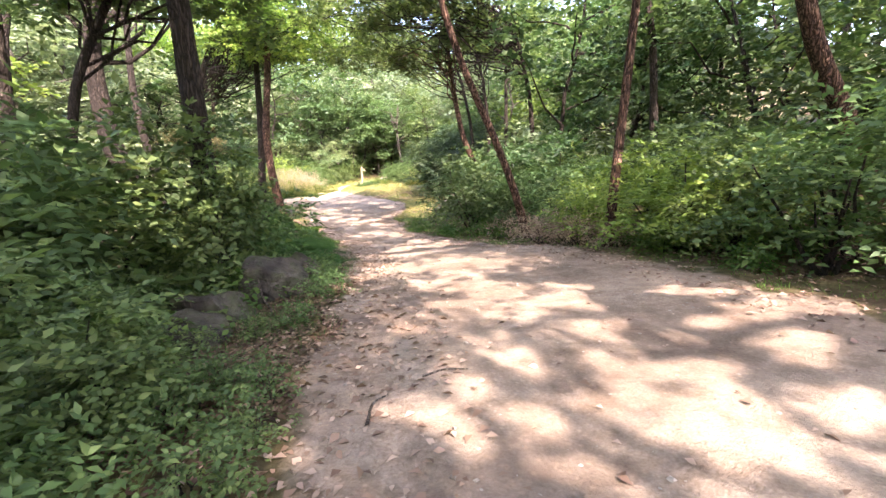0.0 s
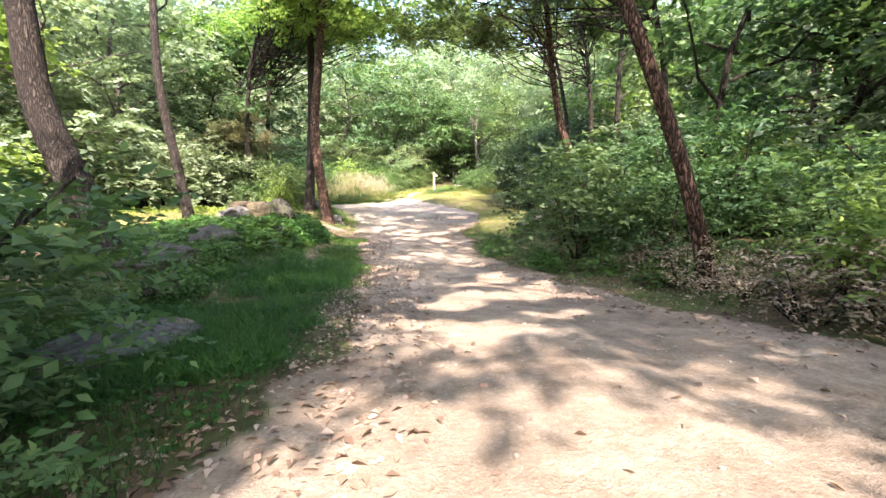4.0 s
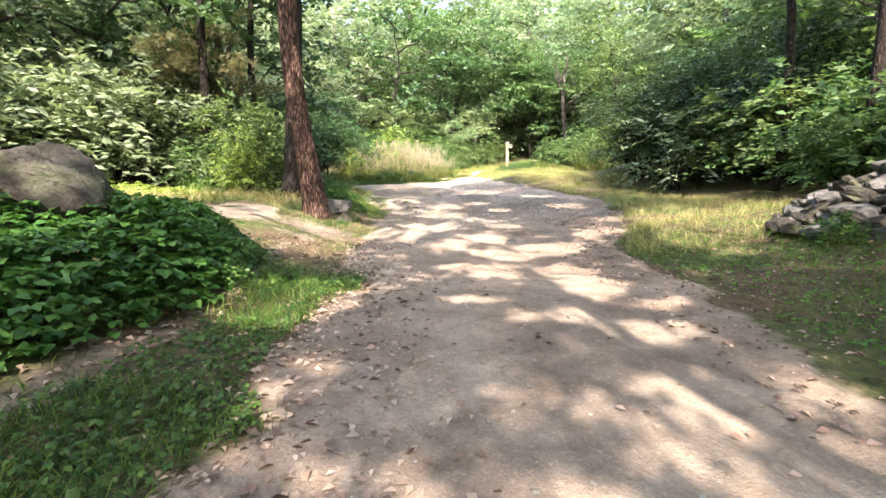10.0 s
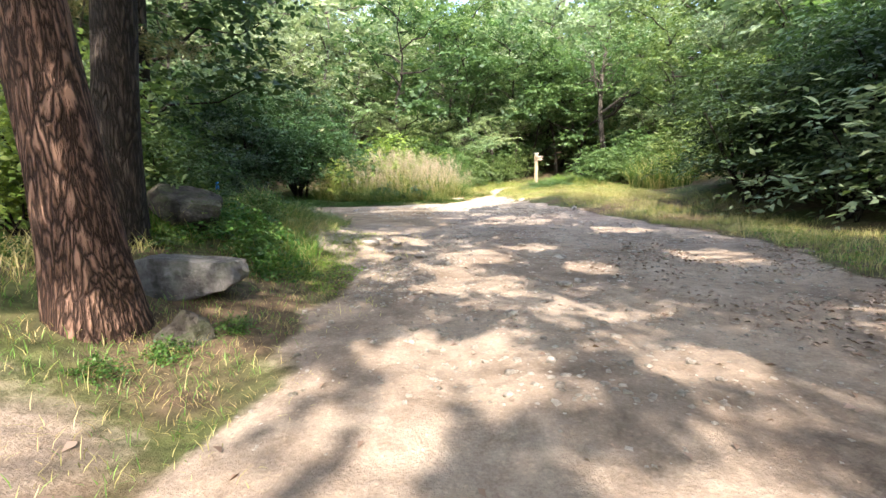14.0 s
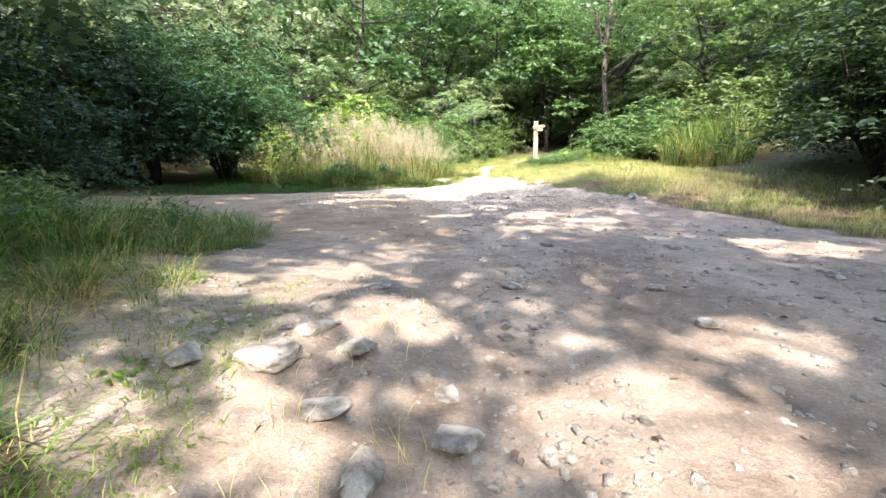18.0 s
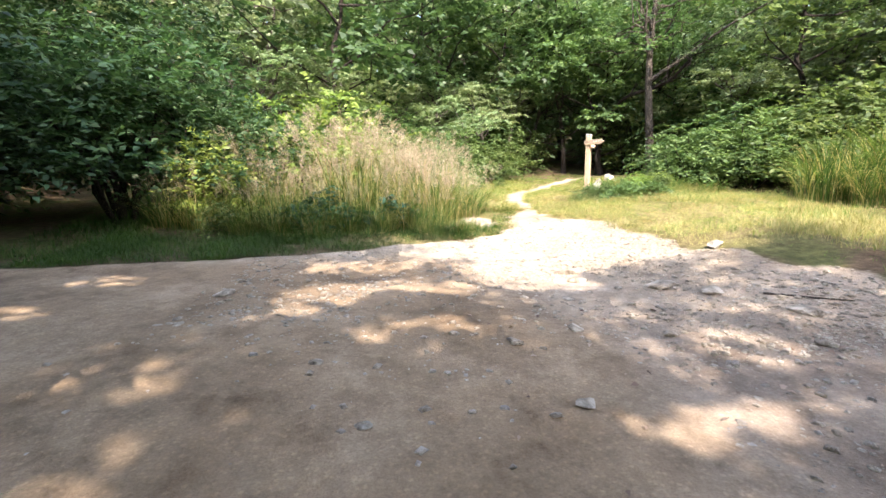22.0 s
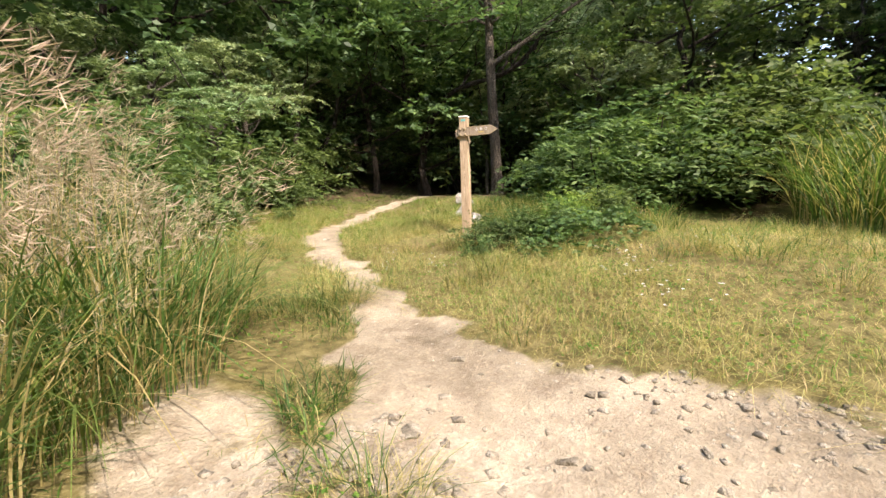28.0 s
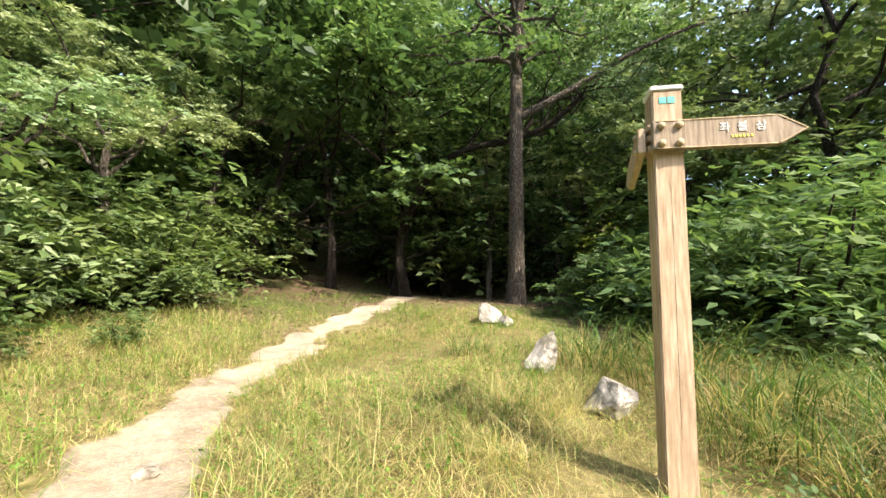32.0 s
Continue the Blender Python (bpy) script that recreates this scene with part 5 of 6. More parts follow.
grass("grass", "green grass below the reeds", 82, (-9, 2.0, 30.8, 37.0), 52000, 0.26, GRASS_SHADED, 0.01, 0.4, 1.8, wild=1.2)
grass("grass", "dense grass, shade in its colour, at the edge of the gravel", 103, (-7.5, 0.9, 30.0, 33.6), 70000, 0.2, GRASS_SHADED, 0.012, 0.6, 1.8, wild=1.0)
grass("grass", "fine short grass over the dry thatch", 98, (-2.5, 9.5, 32.5, 44.5), 130000, 0.13, GRASS_DRY, 0.007, 0.45, 1.9, 0.5, wild=1.0)
grass("grass", "fine green blades in the dry grass", 99, (-2.5, 9.5, 32.5, 44.5), 44000, 0.15, GRASS, 0.007, 0.45, 1.8, 0.5, wild=1.2)
grass("grass", "woodland grass behind the footpath", 83, (-2, 9, 40, 49), 26000, 0.2, GRASS, 0.008, 0.4, 1.0)
grass("grass", "sunlit grass on the field", 84, (-14, -3.0, 8.0, 15), 26000, 0.2, GRASS, 0.012, 0.35, 0.9)
grass("grass", "sparse tufts on the trodden dirt", 90, (-3.0, -0.8, 16.2, 20.4), 26000, 0.09, GRASS, 0.01, 1.8, 1.9, 0.5)
grass("grass", "sparse dry tufts on the trodden dirt", 95, (-3.4, 0.2, 10.6, 21.8), 5000, 0.12, GRASS_DRY, 0.008, 1.6, 1.1)
leaf_cover("weed_patch", "small-leaved weeds among the grass", 86, lambda r, n: on_ground(r, n, -2.6, 1.0, -6.0, 2.2), 2600, 0.045, GRASS_SHADED, 0.4)
grass("grass", "thin grass between boulders and fallen leaves", 100, (-1.6, 1.2, -10.6, -6.0), 9000, 0.12, GRASS_SHADED, 0.008, 0.4, 1.2)
leaf_cover("weed_patch", "small-leaved weeds along the grass strip", 87, lambda r, n: on_ground(r, n, -1.4, 0.9, 1.6, 9.4), 3600, 0.042, LEAF_VINE, 0.4)
leaf_cover("weed_patch", "small green weeds beside the footpath", 88, lambda r, n: on_ground(r, n, -0.8, 8.5, 33.0, 43.0), 7000, 0.026, GRASS, 0.4)
leaf_cover("weed_patch", "small weeds at the edge of the clearing", 89, lambda r, n: on_ground(r, n, 4.6, 9.0, 6.0, 22.0), 2600, 0.045, GRASS, 0.4)


# ---- silver grass ----
def reed_clump(seed, tall, rad, leaves, plumes, label, straw=0.4, name="reed_clump", wide=0.0075, arch=0.85):
    r = np.random.default_rng(seed)
    root = thing(name, label, "reeds")

    def arcs(n, ln, wide, out):
        a, q = r.random(n) * 6.283, np.sqrt(r.random(n)) * rad
        b = np.stack([np.cos(a) * q, np.sin(a) * q, np.full(n, -0.05)], -1)
        az = a + r.normal(size=n) * 0.9
        o = np.stack([np.cos(az), np.sin(az), np.zeros(n)], -1)
        ln = ln * r.uniform(0.55, 1.1, n)
        sd = np.stack([-np.sin(az), np.cos(az), np.zeros(n)], -1)
        t = np.linspace(0, 1, 6)
        lean = (out * r.uniform(0.3, 1.3, n))[:, None, None]
        mid = b[:, None] + ln[:, None, None] * (t[None, :, None] * (1 - 0.35 * lean * t[None, :, None] ** 2) * np.array([0, 0, 1.0]) + o[:, None] * lean * t[None, :, None] ** 2 * 0.75)
        w = (wide * np.array([0.6, 1, 1, 0.85, 0.55, 0.06]))[None, :, None] * sd[:, None]
        v = np.stack([mid - w, mid + w], 2).reshape(-1, 3)
        k = np.arange(n)[:, None] * 12 + np.arange(5)[None] * 2
        return v, np.stack([k, k + 1, k + 3, k + 2], -1).reshape(-1, 4), mid[:, -1], o

    green = int(leaves * (1 - straw))
    if green:
        v, f, _, _ = arcs(green, tall * 0.85, wide, arch)
        tagged(part("foliage", mk("foliage", v, f), REED_LEAF, root), kind="stuff")
    v, f, _, _ = arcs(leaves - green, tall * 0.7, wide * 0.7, arch * 1.1)
    tagged(part("dead_leaves", mk("dead_leaves", v, f), GRASS_DRY, root, "dry straw-coloured leaves"), kind="stuff")
    if plumes:
        v, f, tips, o = arcs(plumes, tall, 0.004, 0.3)
        tagged(part("stalk", mk("stalk", v, f), GRASS_DRY, root), kind="stuff")
        st = np.repeat(tips, 34, 0) + np.repeat(o, 34, 0) * r.uniform(-0.05, 0.1, (plumes * 34, 1)) + np.array([0, 0, 1]) * r.uniform(-0.2, 0.12, (plumes * 34, 1))
        d = unit(np.repeat(o, 34, 0) * 0.8 + r.normal(size=st.shape) * 0.5 + np.array([0, 0, 0.5]))
        tagged(part("plume", mk("plume", *kites(st, d, rand_dirs(r, len(st)), 0.13 * r.uniform(0.6, 1.2, len(st)), 0.008, 0.1)), PLUME, root), kind="stuff")
    return root


R1 = reed_clump(91, 2.15, 0.55, 210, 46, "tall silver grass with beige feathery plumes")
R2 = reed_clump(92, 1.9, 0.5, 230, 18, "tall arching green and straw-coloured reeds", arch=1.35)
R5 = reed_clump(95, 2.3, 0.6, 300, 0, "tall arching green grass with a dry brown base", 0.42, "reed_clump", 0.0095, 1.15)
R3 = reed_clump(93, 1.0, 0.4, 230, 0, "arching tuft of long grass blades", 0.5, "grass_tuft", 0.0048, 1.45)
R4 = reed_clump(94, 0.62, 0.34, 200, 0, "low tuft of straw-coloured grass", 0.75, "grass_tuft", 0.0032, 1.6)
for x, y, s in [(-4.4, 34.5, 0.95), (-3.6, 34.9, 1.1), (-2.8, 34.7, 1.1), (-2.2, 35.2, 1.08), (-1.5, 34.8, 0.98), (-1.0, 35.4, 0.95), (-0.5, 34.7, 0.9), (-3.2, 36.0, 1.15), (-0.3, 36.2, 0.95), (-4.9, 35.3, 1.0), (-1.7, 36.6, 1.1), (-0.2, 37.6, 0.9), (-0.9, 38.0, 1.0), (-2.4, 37.6, 1.1), (-0.1, 36.9, 0.8)]:
    put(R1, x, y, s * rr.uniform(0.82, 1.18), group="silver grass", tilt=rr.uniform(-0.08, 0.08))
for x, y, s in [(-5.2, 34.2, 0.9), (-3.9, 33.8, 0.85), (-3.0, 33.7, 0.85), (-1.4, 33.8, 0.75), (-0.7, 34.0, 0.7), (0.0, 35.2, 0.6), (0.3, 36.8, 0.7), (-4.5, 33.6, 0.8), (-2.2, 33.9, 0.85), (-6.0, 33.8, 0.9), (-5.6, 34.9, 1.1), (-6.8, 34.2, 1.0), (0.3, 35.7, 0.9), (0.7, 36.7, 0.8), (0.55, 38.1, 0.8), (0.1, 36.2, 0.95)]:
    put(R2, x, y, s, group="silver grass")
for x, y, s in [(-5.0, 33.3, 0.45), (-4.2, 33.2, 0.45), (-3.4, 33.2, 0.48), (-2.7, 33.3, 0.45), (-1.9, 33.4, 0.45), (-1.1, 33.5, 0.42), (10.2, 34.4, 1.1), (10.8, 33.8, 1.1), (11.4, 35.0, 1.3), (11.9, 33.6, 1.2), (10.4, 33.2, 0.8), (11.2, 32.6, 0.9), (12.4, 34.6, 1.4)]:
    put(R5, x, y, s, group="silver grass")
for x, y, s in [(7.2, 38.7, 0.9), (8.3, 38.4, 1.0), (7.1, 40.4, 1.0), (9.0, 37.4, 1.0), (6.6, 41.8, 0.6), (-2.6, 21.2, 0.7), (-3.4, 22.6, 0.8), (-2.9, 19.4, 0.7), (0.1, 33.6, 0.6), (7.8, 36.4, 0.8), (-3.9, 24.0, 0.8), (-2.3, 17.9, 0.55), (-3.1, 20.4, 0.8)]:
    put(R3, x, y, s, group="grass tufts")

straws = 0
while straws < 62:
    x, y = (rr.uniform(2.6, 9.5), rr.uniform(32.2, 40.5)) if straws < 40 else (rr.uniform(-1.6, 2.4), rr.uniform(32.6, 42))
    if worn(np.array([x]), np.array([y]))[0] > 0.3:
        continue
    straws += 1
    put(R4, x, y, rr.uniform(0.6, 1.15), group="grass tufts", sink=0.03)
for x, y, s in [(-2.6, 18.6, 0.8), (-3.0, 19.6, 1.0), (-2.7, 16.9, 0.7), (-3.5, 21.0, 0.9), (-4.6, 21.3, 1.2), (-4.9, 20.9, 1.0), (-3.4, 18.0, 1.0)]:
    put(B5, x, y, s, group="verge plants", sink=0.03, label="leafy weeds among tall grass")
for x, y, s in [(-1.6, -0.3, 1.0), (-2.0, -0.9, 1.1), (-1.7, 0.4, 0.8), (-1.9, 1.4, 0.9), (-2.9, 1.2, 1.0)]:
    put(B6, x, y, s, group="verge plants", sink=0.03, label="broad-leaved weeds in deep shade")
for x, y, s in [(0.3, -10.8, 0.5), (-0.1, -10.9, 0.7), (-0.5, -11.2, 0.9), (0.2, -11.5, 0.6), (-0.3, -11.8, 0.9), (-1.0, -10.8, 0.9), (0.05, -10.4, 0.5), (-0.6, -12.2, 1.0), (0.35, -11.2, 0.4)]:
    put(B5, x, y, s, group="verge plants", sink=0.03, label="leafy weeds over fallen leaves")
for x, y, s in [(-0.9, -11.4, 0.5), (-1.3, -10.4, 0.5), (-0.5, -10.7, 0.36)]:
    put(B12, x, y, s, group="verge plants", sink=0.03, label="young bush with layered green leaves")
for x, y, s in [(5.95, 38.15, 0.75), (6.35, 38.5, 0.9), (6.7, 39.0, 1.0), (6.2, 38.9, 0.7), (7.0, 39.6, 0.9), (7.6, 39.6, 1.1), (8.4, 40.2, 1.0), (6.2, 37.6, 0.9), (7.0, 38.0, 1.0), (8.8, 38.8, 1.1), (7.7, 37.6, 1.05), (8.2, 38.2, 1.1), (6.6, 37.9, 0.9)]:
    put(R3, x, y, s, group="grass tufts")
for x, y, s in [(5.4, 37.5, 0.24), (5.9, 37.1, 0.26), (5.0, 37.4, 0.22), (6.9, 36.9, 0.28), (5.6, 36.8, 0.22)]:
    put(B12, x, y, s, group="verge plants", sink=0.03, label="leafy green shrub beside the signpost")
for x, y, s in [(-2.0, 17.6, 0.5), (-2.4, 18.7, 0.6), (-1.9, 16.8, 0.5), (-2.9, 17.6, 0.7), (-2.2, 19.4, 0.5), (-3.3, 19.2, 0.7)]:
    put(R3, x, y, s, group="grass tufts")
leaf_cover("weed_patch", "low weeds creeping over trodden dirt", 59, lambda r, n: np.stack([(u := r.uniform(-2.9, -0.5, n)), (w := r.uniform(16.0, 20.2, n)), ground(u, w) + r.uniform(0.01, 0.05, n)], -1)[vnoise(u, w, 1.5) > 0.5][:n], 4200, 0.034, GRASS, 0.4)
for x, y, s in [(-5.4, 33.4, 1.2), (-3.6, 33.2, 0.8)]:
    put(B5, x, y, s, group="verge plants", sink=0.03, label="leafy shrub at the foot of the reeds")
for x, y, s in [(-4.8, 33.1, 0.6), (-3.1, 33.0, 0.6), (-2.1, 33.1, 0.7), (-0.9, 33.2, 0.7), (-0.1, 33.3, 0.7), (-3.9, 32.9, 0.5)]:
    put(R3, x, y, s, group="grass tufts")
for x, y, s in [(-3.0, 20.6, 1.0), (-3.6, 21.5, 1.2), (-4.2, 22.0, 1.1), (-3.1, 21.8, 1.0), (-4.6, 20.4, 1.1), (-3.7, 20.0, 1.0), (-2.7, 22.4, 0.7)]:
    put(R3, x, y, s, group="grass tufts")
for x, y, s in [(-3.4, 20.4, 1.1), (-4.0, 21.2, 1.3), (-3.3, 22.3, 1.0)]:
    put(B5, x, y, s, group="verge plants", sink=0.03, label="leafy weeds among tall grass")
for x, y, s in [(-2.5, 22.9, 0.7), (-2.9, 23.4, 0.8), (-3.3, 24.0, 0.8), (-2.6, 21.8, 0.7), (-3.8, 24.4, 0.9), (-3.2, 23.0, 0.9)]:
    put(R3, x, y, s, group="grass tufts")
for x, y, s in [(-1.3, 8.9, 0.8), (-1.0, 9.5, 0.6), (-1.8, 9.6, 1.0), (-0.9, 8.3, 0.6)]:
    put(B6, x, y, s, group="verge plants", sink=0.03, label="broad-leaved weeds beside the kudzu")
for x, y, s in [(-0.95, 14.5, 0.34), (-1.35, 16.4, 0.7), (-1.8, 16.7, 0.8)]:
    put(B6, x, y, s, group="verge plants", sink=0.03, label="broad-leaved weeds round grey boulders")
straws = 0
while straws < 16:
    x, y = rr.uniform(0.2, 2.4), rr.uniform(36.6, 39.6)
    if worn(np.array([x]), np.array([y]))[0] > 0.25:
        continue
    straws += 1
    put(R4, x, y, rr.uniform(0.5, 0.9), group="grass tufts", sink=0.03)
for x, y, s in [(-9.0, 17.6, 1.5), (-11.0, 16.8, 1.7), (-13.0, 15.8, 1.7), (-7.8, 18.8, 1.3), (-14.8, 14.2, 1.7), (-10.0, 19.0, 2.0), (-12.4, 18.2, 2.0), (-16.0, 12.6, 1.8)]:
    put(B9, x, y, s, group=HEDGE, label="pale sunlit bush at the far edge of the field")
for x, y, s in [(-1.9, 18.6, 0.8), (-2.1, 19.1, 0.9), (-1.85, 19.6, 0.8), (-1.75, 18.1, 0.7), (-2.3, 18.3, 1.0), (-2.4, 19.7, 0.9), (-2.0, 20.1, 0.8), (-1.6, 17.6, 0.7)]:
    put(R4, x, y, s, group="grass tufts", sink=0.03)
for x, y, s in [(-2.15, 18.8, 0.45), (-2.2, 19.4, 0.5), (-1.95, 18.2, 0.45), (-2.5, 20.2, 0.6), (-2.35, 17.9, 0.5)]:
    put(R3, x, y, s, group="grass tufts")


# ---- rocks ----
def rock_mesh(seed, sx, sy, sz, cuts=9, level=3, blocky=0.0):
    """A broken boulder: a ball (or a rounded block) cut by planes, then roughened."""
    r = np.random.default_rng(seed)
    bm = bmesh.new()
    bmesh.ops.create_icosphere(bm, subdivisions=level, radius=1.0)
    planes = [(rand_dirs(r, 1)[0], r.uniform(0.42, 0.78)) for _ in range(cuts)]
    for v in bm.verts:
        p = np.array(v.co)
        if blocky:
            p = p * (1 - blocky) + blocky * 0.8 * p / (np.abs(p) ** 7).sum() ** (1 / 7)
        for n, d in planes:
            over = p @ n - d
            if over > 0:
                p = p - n * over
        p = p * np.array([sx, sy, sz])
        q = Vector(p)
        k = noise.fractal(Vector(p / max(sx, sy, sz)) * 1.6 + Vector((seed, 0, 0)), 1.0, 2.0, 5)
        fine = noise.ridged_multi_fractal(Vector(p / max(sx, sy, sz)) * 2.6 + Vector((0, seed, 0)), 1.0, 2.0, 5, 1.0, 2.0)
        v.co = q * (1.16 + 0.16 * k + (0.1 if level > 3 else 0.05) * (fine - 1))
    me = bpy.data.meshes.new("rock")
    bm.to_mesh(me)
    bm.free()
    return me


def rock(label, seed, x, y, size, turn=0, tilt=(0, 0), mat=None, lift=0.25, name="boulder", cuts=14, level=4, blocky=0.0):
    ob = part(name, rock_mesh(seed, *size, cuts, level, blocky), mat or ROCK)
    ob.matrix_basis = pose(x, y, gz(x, y) + size[2] * lift, tilt[0], tilt[1], turn)
    return tagged(ob, label, "rock")


rock("grey weathered boulder half hidden by leaves", 1, -0.6, -8.2, (0.46, 0.38, 0.36), 20, lift=0.35)
rock("cracked grey boulder at the road's edge", 3, 0.16, -7.5, (0.5, 0.4, 0.42), -10, (0, 8), lift=0.35, blocky=0.4)
rock("low grey stone in fallen leaves", 2, -0.45, -9.0, (0.52, 0.4, 0.26), 70)
rock("dark mossy boulder on the shaded bank", 12, 0.42, -6.55, (0.4, 0.32, 0.34), 40, lift=0.3)
rock("flat grey slab in the grass", 4, -0.95, -3.35, (0.8, 0.5, 0.2), 12, (4, -3), ROCK_LIGHT, lift=0.95, blocky=0.5)
rock("dark mossy boulder in the grass", 5, -1.9, -0.6, (0.34, 0.3, 0.26), 30)
rock("dark mossy boulder beside a tree", 6, -2.5, 0.75, (0.85, 0.5, 0.5), -14, lift=0.35)
rock("low mossy boulder among the vines", 7, -2.4, 2.4, (0.6, 0.5, 0.45), 50)
rock("blocky tan boulder with a flat top above the vines", 8, -3.2, 7.6, (0.64, 0.46, 0.44), 8, (0, 3), ROCK_TAN, 1.05, cuts=2, blocky=0.97)
rock("tilted split grey boulder above the vines", 9, -2.25, 8.0, (0.42, 0.36, 0.62), 20, (0, -28), ROCK, 0.7, cuts=5, blocky=0.8)
rock("pale rounded boulder among kudzu leaves", 10, -3.35, 6.7, (0.45, 0.34, 0.34), 70, (0, 0), ROCK_LIGHT, 1.2, cuts=6, blocky=0.4)
rock("small pale boulder among kudzu leaves", 11, -1.7, 5.2, (0.35, 0.3, 0.3), 20, (0, 0), ROCK, 0.4)
rock("tilted slab of grey rock beside the pine", 13, -1.72, 15.1, (0.52, 0.4, 0.25), 6, (4, -14), ROCK_LIGHT, 0.6, cuts=2, blocky=0.95)
rock("rounded dark boulder behind the tilted slab", 14, -2.85, 17.0, (0.5, 0.4, 0.42), 20, (0, 0), ROCK, 0.8)
rock("small stone at the foot of the pine", 15, -1.1, 14.2, (0.22, 0.18, 0.16), 80, (0, 0), ROCK, 0.4)
rock("white stone in the grass near the signpost", 16, 6.6, 40.7, (0.17, 0.14, 0.3), 20, (10, 32), ROCK_PALE, 0.5, "stone")
rock("pale rounded stone at the foot of the signpost", 27, 6.15, 39.7, (0.27, 0.2, 0.17), 80, (0, 12), ROCK_PALE, 0.45, "stone", 8)
rock("white stones beside the footpath", 18, 8.35, 43.1, (0.26, 0.2, 0.26), 10, (0, 0), ROCK_PALE, 0.5, "stone")
rock("white stone lying in the grass", 19, 8.3, 42.7, (0.15, 0.13, 0.12), 70, (0, 0), ROCK_PALE, 0.5, "stone")
rock("white stone at the edge of the gravel", 20, 3.35, 29.7, (0.15, 0.11, 0.08), 10, (0, 0), ROCK_PALE, 0.4, "stone")
rock("white stone at the edge of the clearing", 21, 4.9, 26.8, (0.16, 0.13, 0.09), 60, (0, 0), ROCK_PALE, 0.4, "stone")

# heap of loose stones on the right-hand verge
heap = thing("stone_heap", "heap of loose grey fieldstones among bushes", "stones", (8.75, 11.1, gz(8.75, 11.1)))
hr = random.Random(5)
heap_meshes = [rock_mesh(200 + k, 0.2, 0.15, 0.1, 7, 2) for k in range(6)]
for k in range(190):
    a, q = hr.random() * 6.283, hr.random() ** 0.6
    x, y = math.cos(a) * q * 1.6, math.sin(a) * q * 1.15
    z = max(0.0, 1.0 * (1 - q)) * hr.uniform(0.5, 1.0) + 0.06
    st = part("stone", heap_meshes[k % 6], ROCK if k % 5 < 2 else ROCK_LIGHT, heap)
    s = hr.uniform(0.7, 1.5)
    st.matrix_basis = Matrix.LocRotScale((x, y, z + gz(8.75 + x, 11.1 + y) - gz(8.75, 11.1)), Euler((hr.uniform(-0.5, 0.5), hr.uniform(-0.5, 0.5), hr.random() * 6)), (s, s, s))

# ---- loose stones, gravel and fallen leaves ----
sr = random.Random(9)
pale_pebbles = [rock_mesh(320 + k, 0.1, 0.08, 0.026, 6, 2, 0.85) for k in range(5)]
pebbles = [rock_mesh(300 + k, 0.1, 0.075, 0.026, 6, 2, 0.85) for k in range(5)]
n_st = 0
while n_st < 150:
    y = sr.triangular(14.5, 36, 29)
    x = sr.uniform(ip(LEFT, y) if ip(LEFT, y) > -4 else -4, ip(RIGHT, y))
    if worn([x], [y])[0] < 0.4:
        continue
    if y < 29.5 and x < 0.7 and sr.random() < (0.6 if y < 22 else 0.88):
        continue
    n_st += 1
    s = sr.uniform(0.35, 1.2) * (0.6 if y > 29 else 0.9 if y > 26 else 1.0)
    ob = tagged(part("road_stone", (pale_pebbles if y > 25 else pebbles)[n_st % 5], STONE_PALE if y > 25 else STONE), "flat angular stone bedded in the dirt road", "stone", "stones on the road")
    ob.matrix_basis = Matrix.LocRotScale((x, y, gz(x, y) + 0.006), Euler((sr.uniform(-0.2, 0.2), sr.uniform(-0.2, 0.2), sr.random() * 6)), (s, s, s))
for x, y, s in [(0.89, 20.47, 1.3), (-0.3, 20.3, 1.2), (2.68, 18.5, 1.5), (2.4, 16.9, 1.6), (1.0, 29.7, 2.2), (0.97, 29.3, 1.6), (1.2, 30.1, 1.8), (2.2, 28.2, 1.8), (1.92, 33.2, 1.5), (3.3, 41.0, 0.9), (0.2, 27.5, 1.2), (-0.5, 27.2, 1.0), (1.8, 28.6, 2.0), (2.6, 27.4, 1.7), (-3.7, 28.9, 1.4), (-1.15, 18.9, 1.5), (-0.75, 18.95, 2.0), (-0.55, 19.3, 1.5), (-0.25, 19.15, 1.5), (-0.35, 18.6, 1.3), (-0.1, 18.2, 1.6), (0.3, 18.4, 1.4)]:
    ob = tagged(part("road_stone", (pale_pebbles if y > 25 else pebbles)[int(x * 10) % 5], STONE_PALE if y > 25 else STONE), "larger flat stone in the gravel", "stone", "stones on the road")
    ob.matrix_basis = Matrix.LocRotScale((x, y, gz(x, y) + 0.01), Euler((0.1, 0.05, x * 9)), (s, s, s))


def loose(name, label, category, seed, count, region, chosen, build, mat):
    r = np.random.default_rng(seed)
    x0, x1, y0, y1 = region
    x, y = r.uniform(x0, x1, count), r.uniform(y0, y1, count)
    ok = chosen(x, y, r)
    x, y = x[ok], y[ok]
    return tagged(part(name, mk(name, *build(r, x, y)), mat), label, category, kind="stuff")


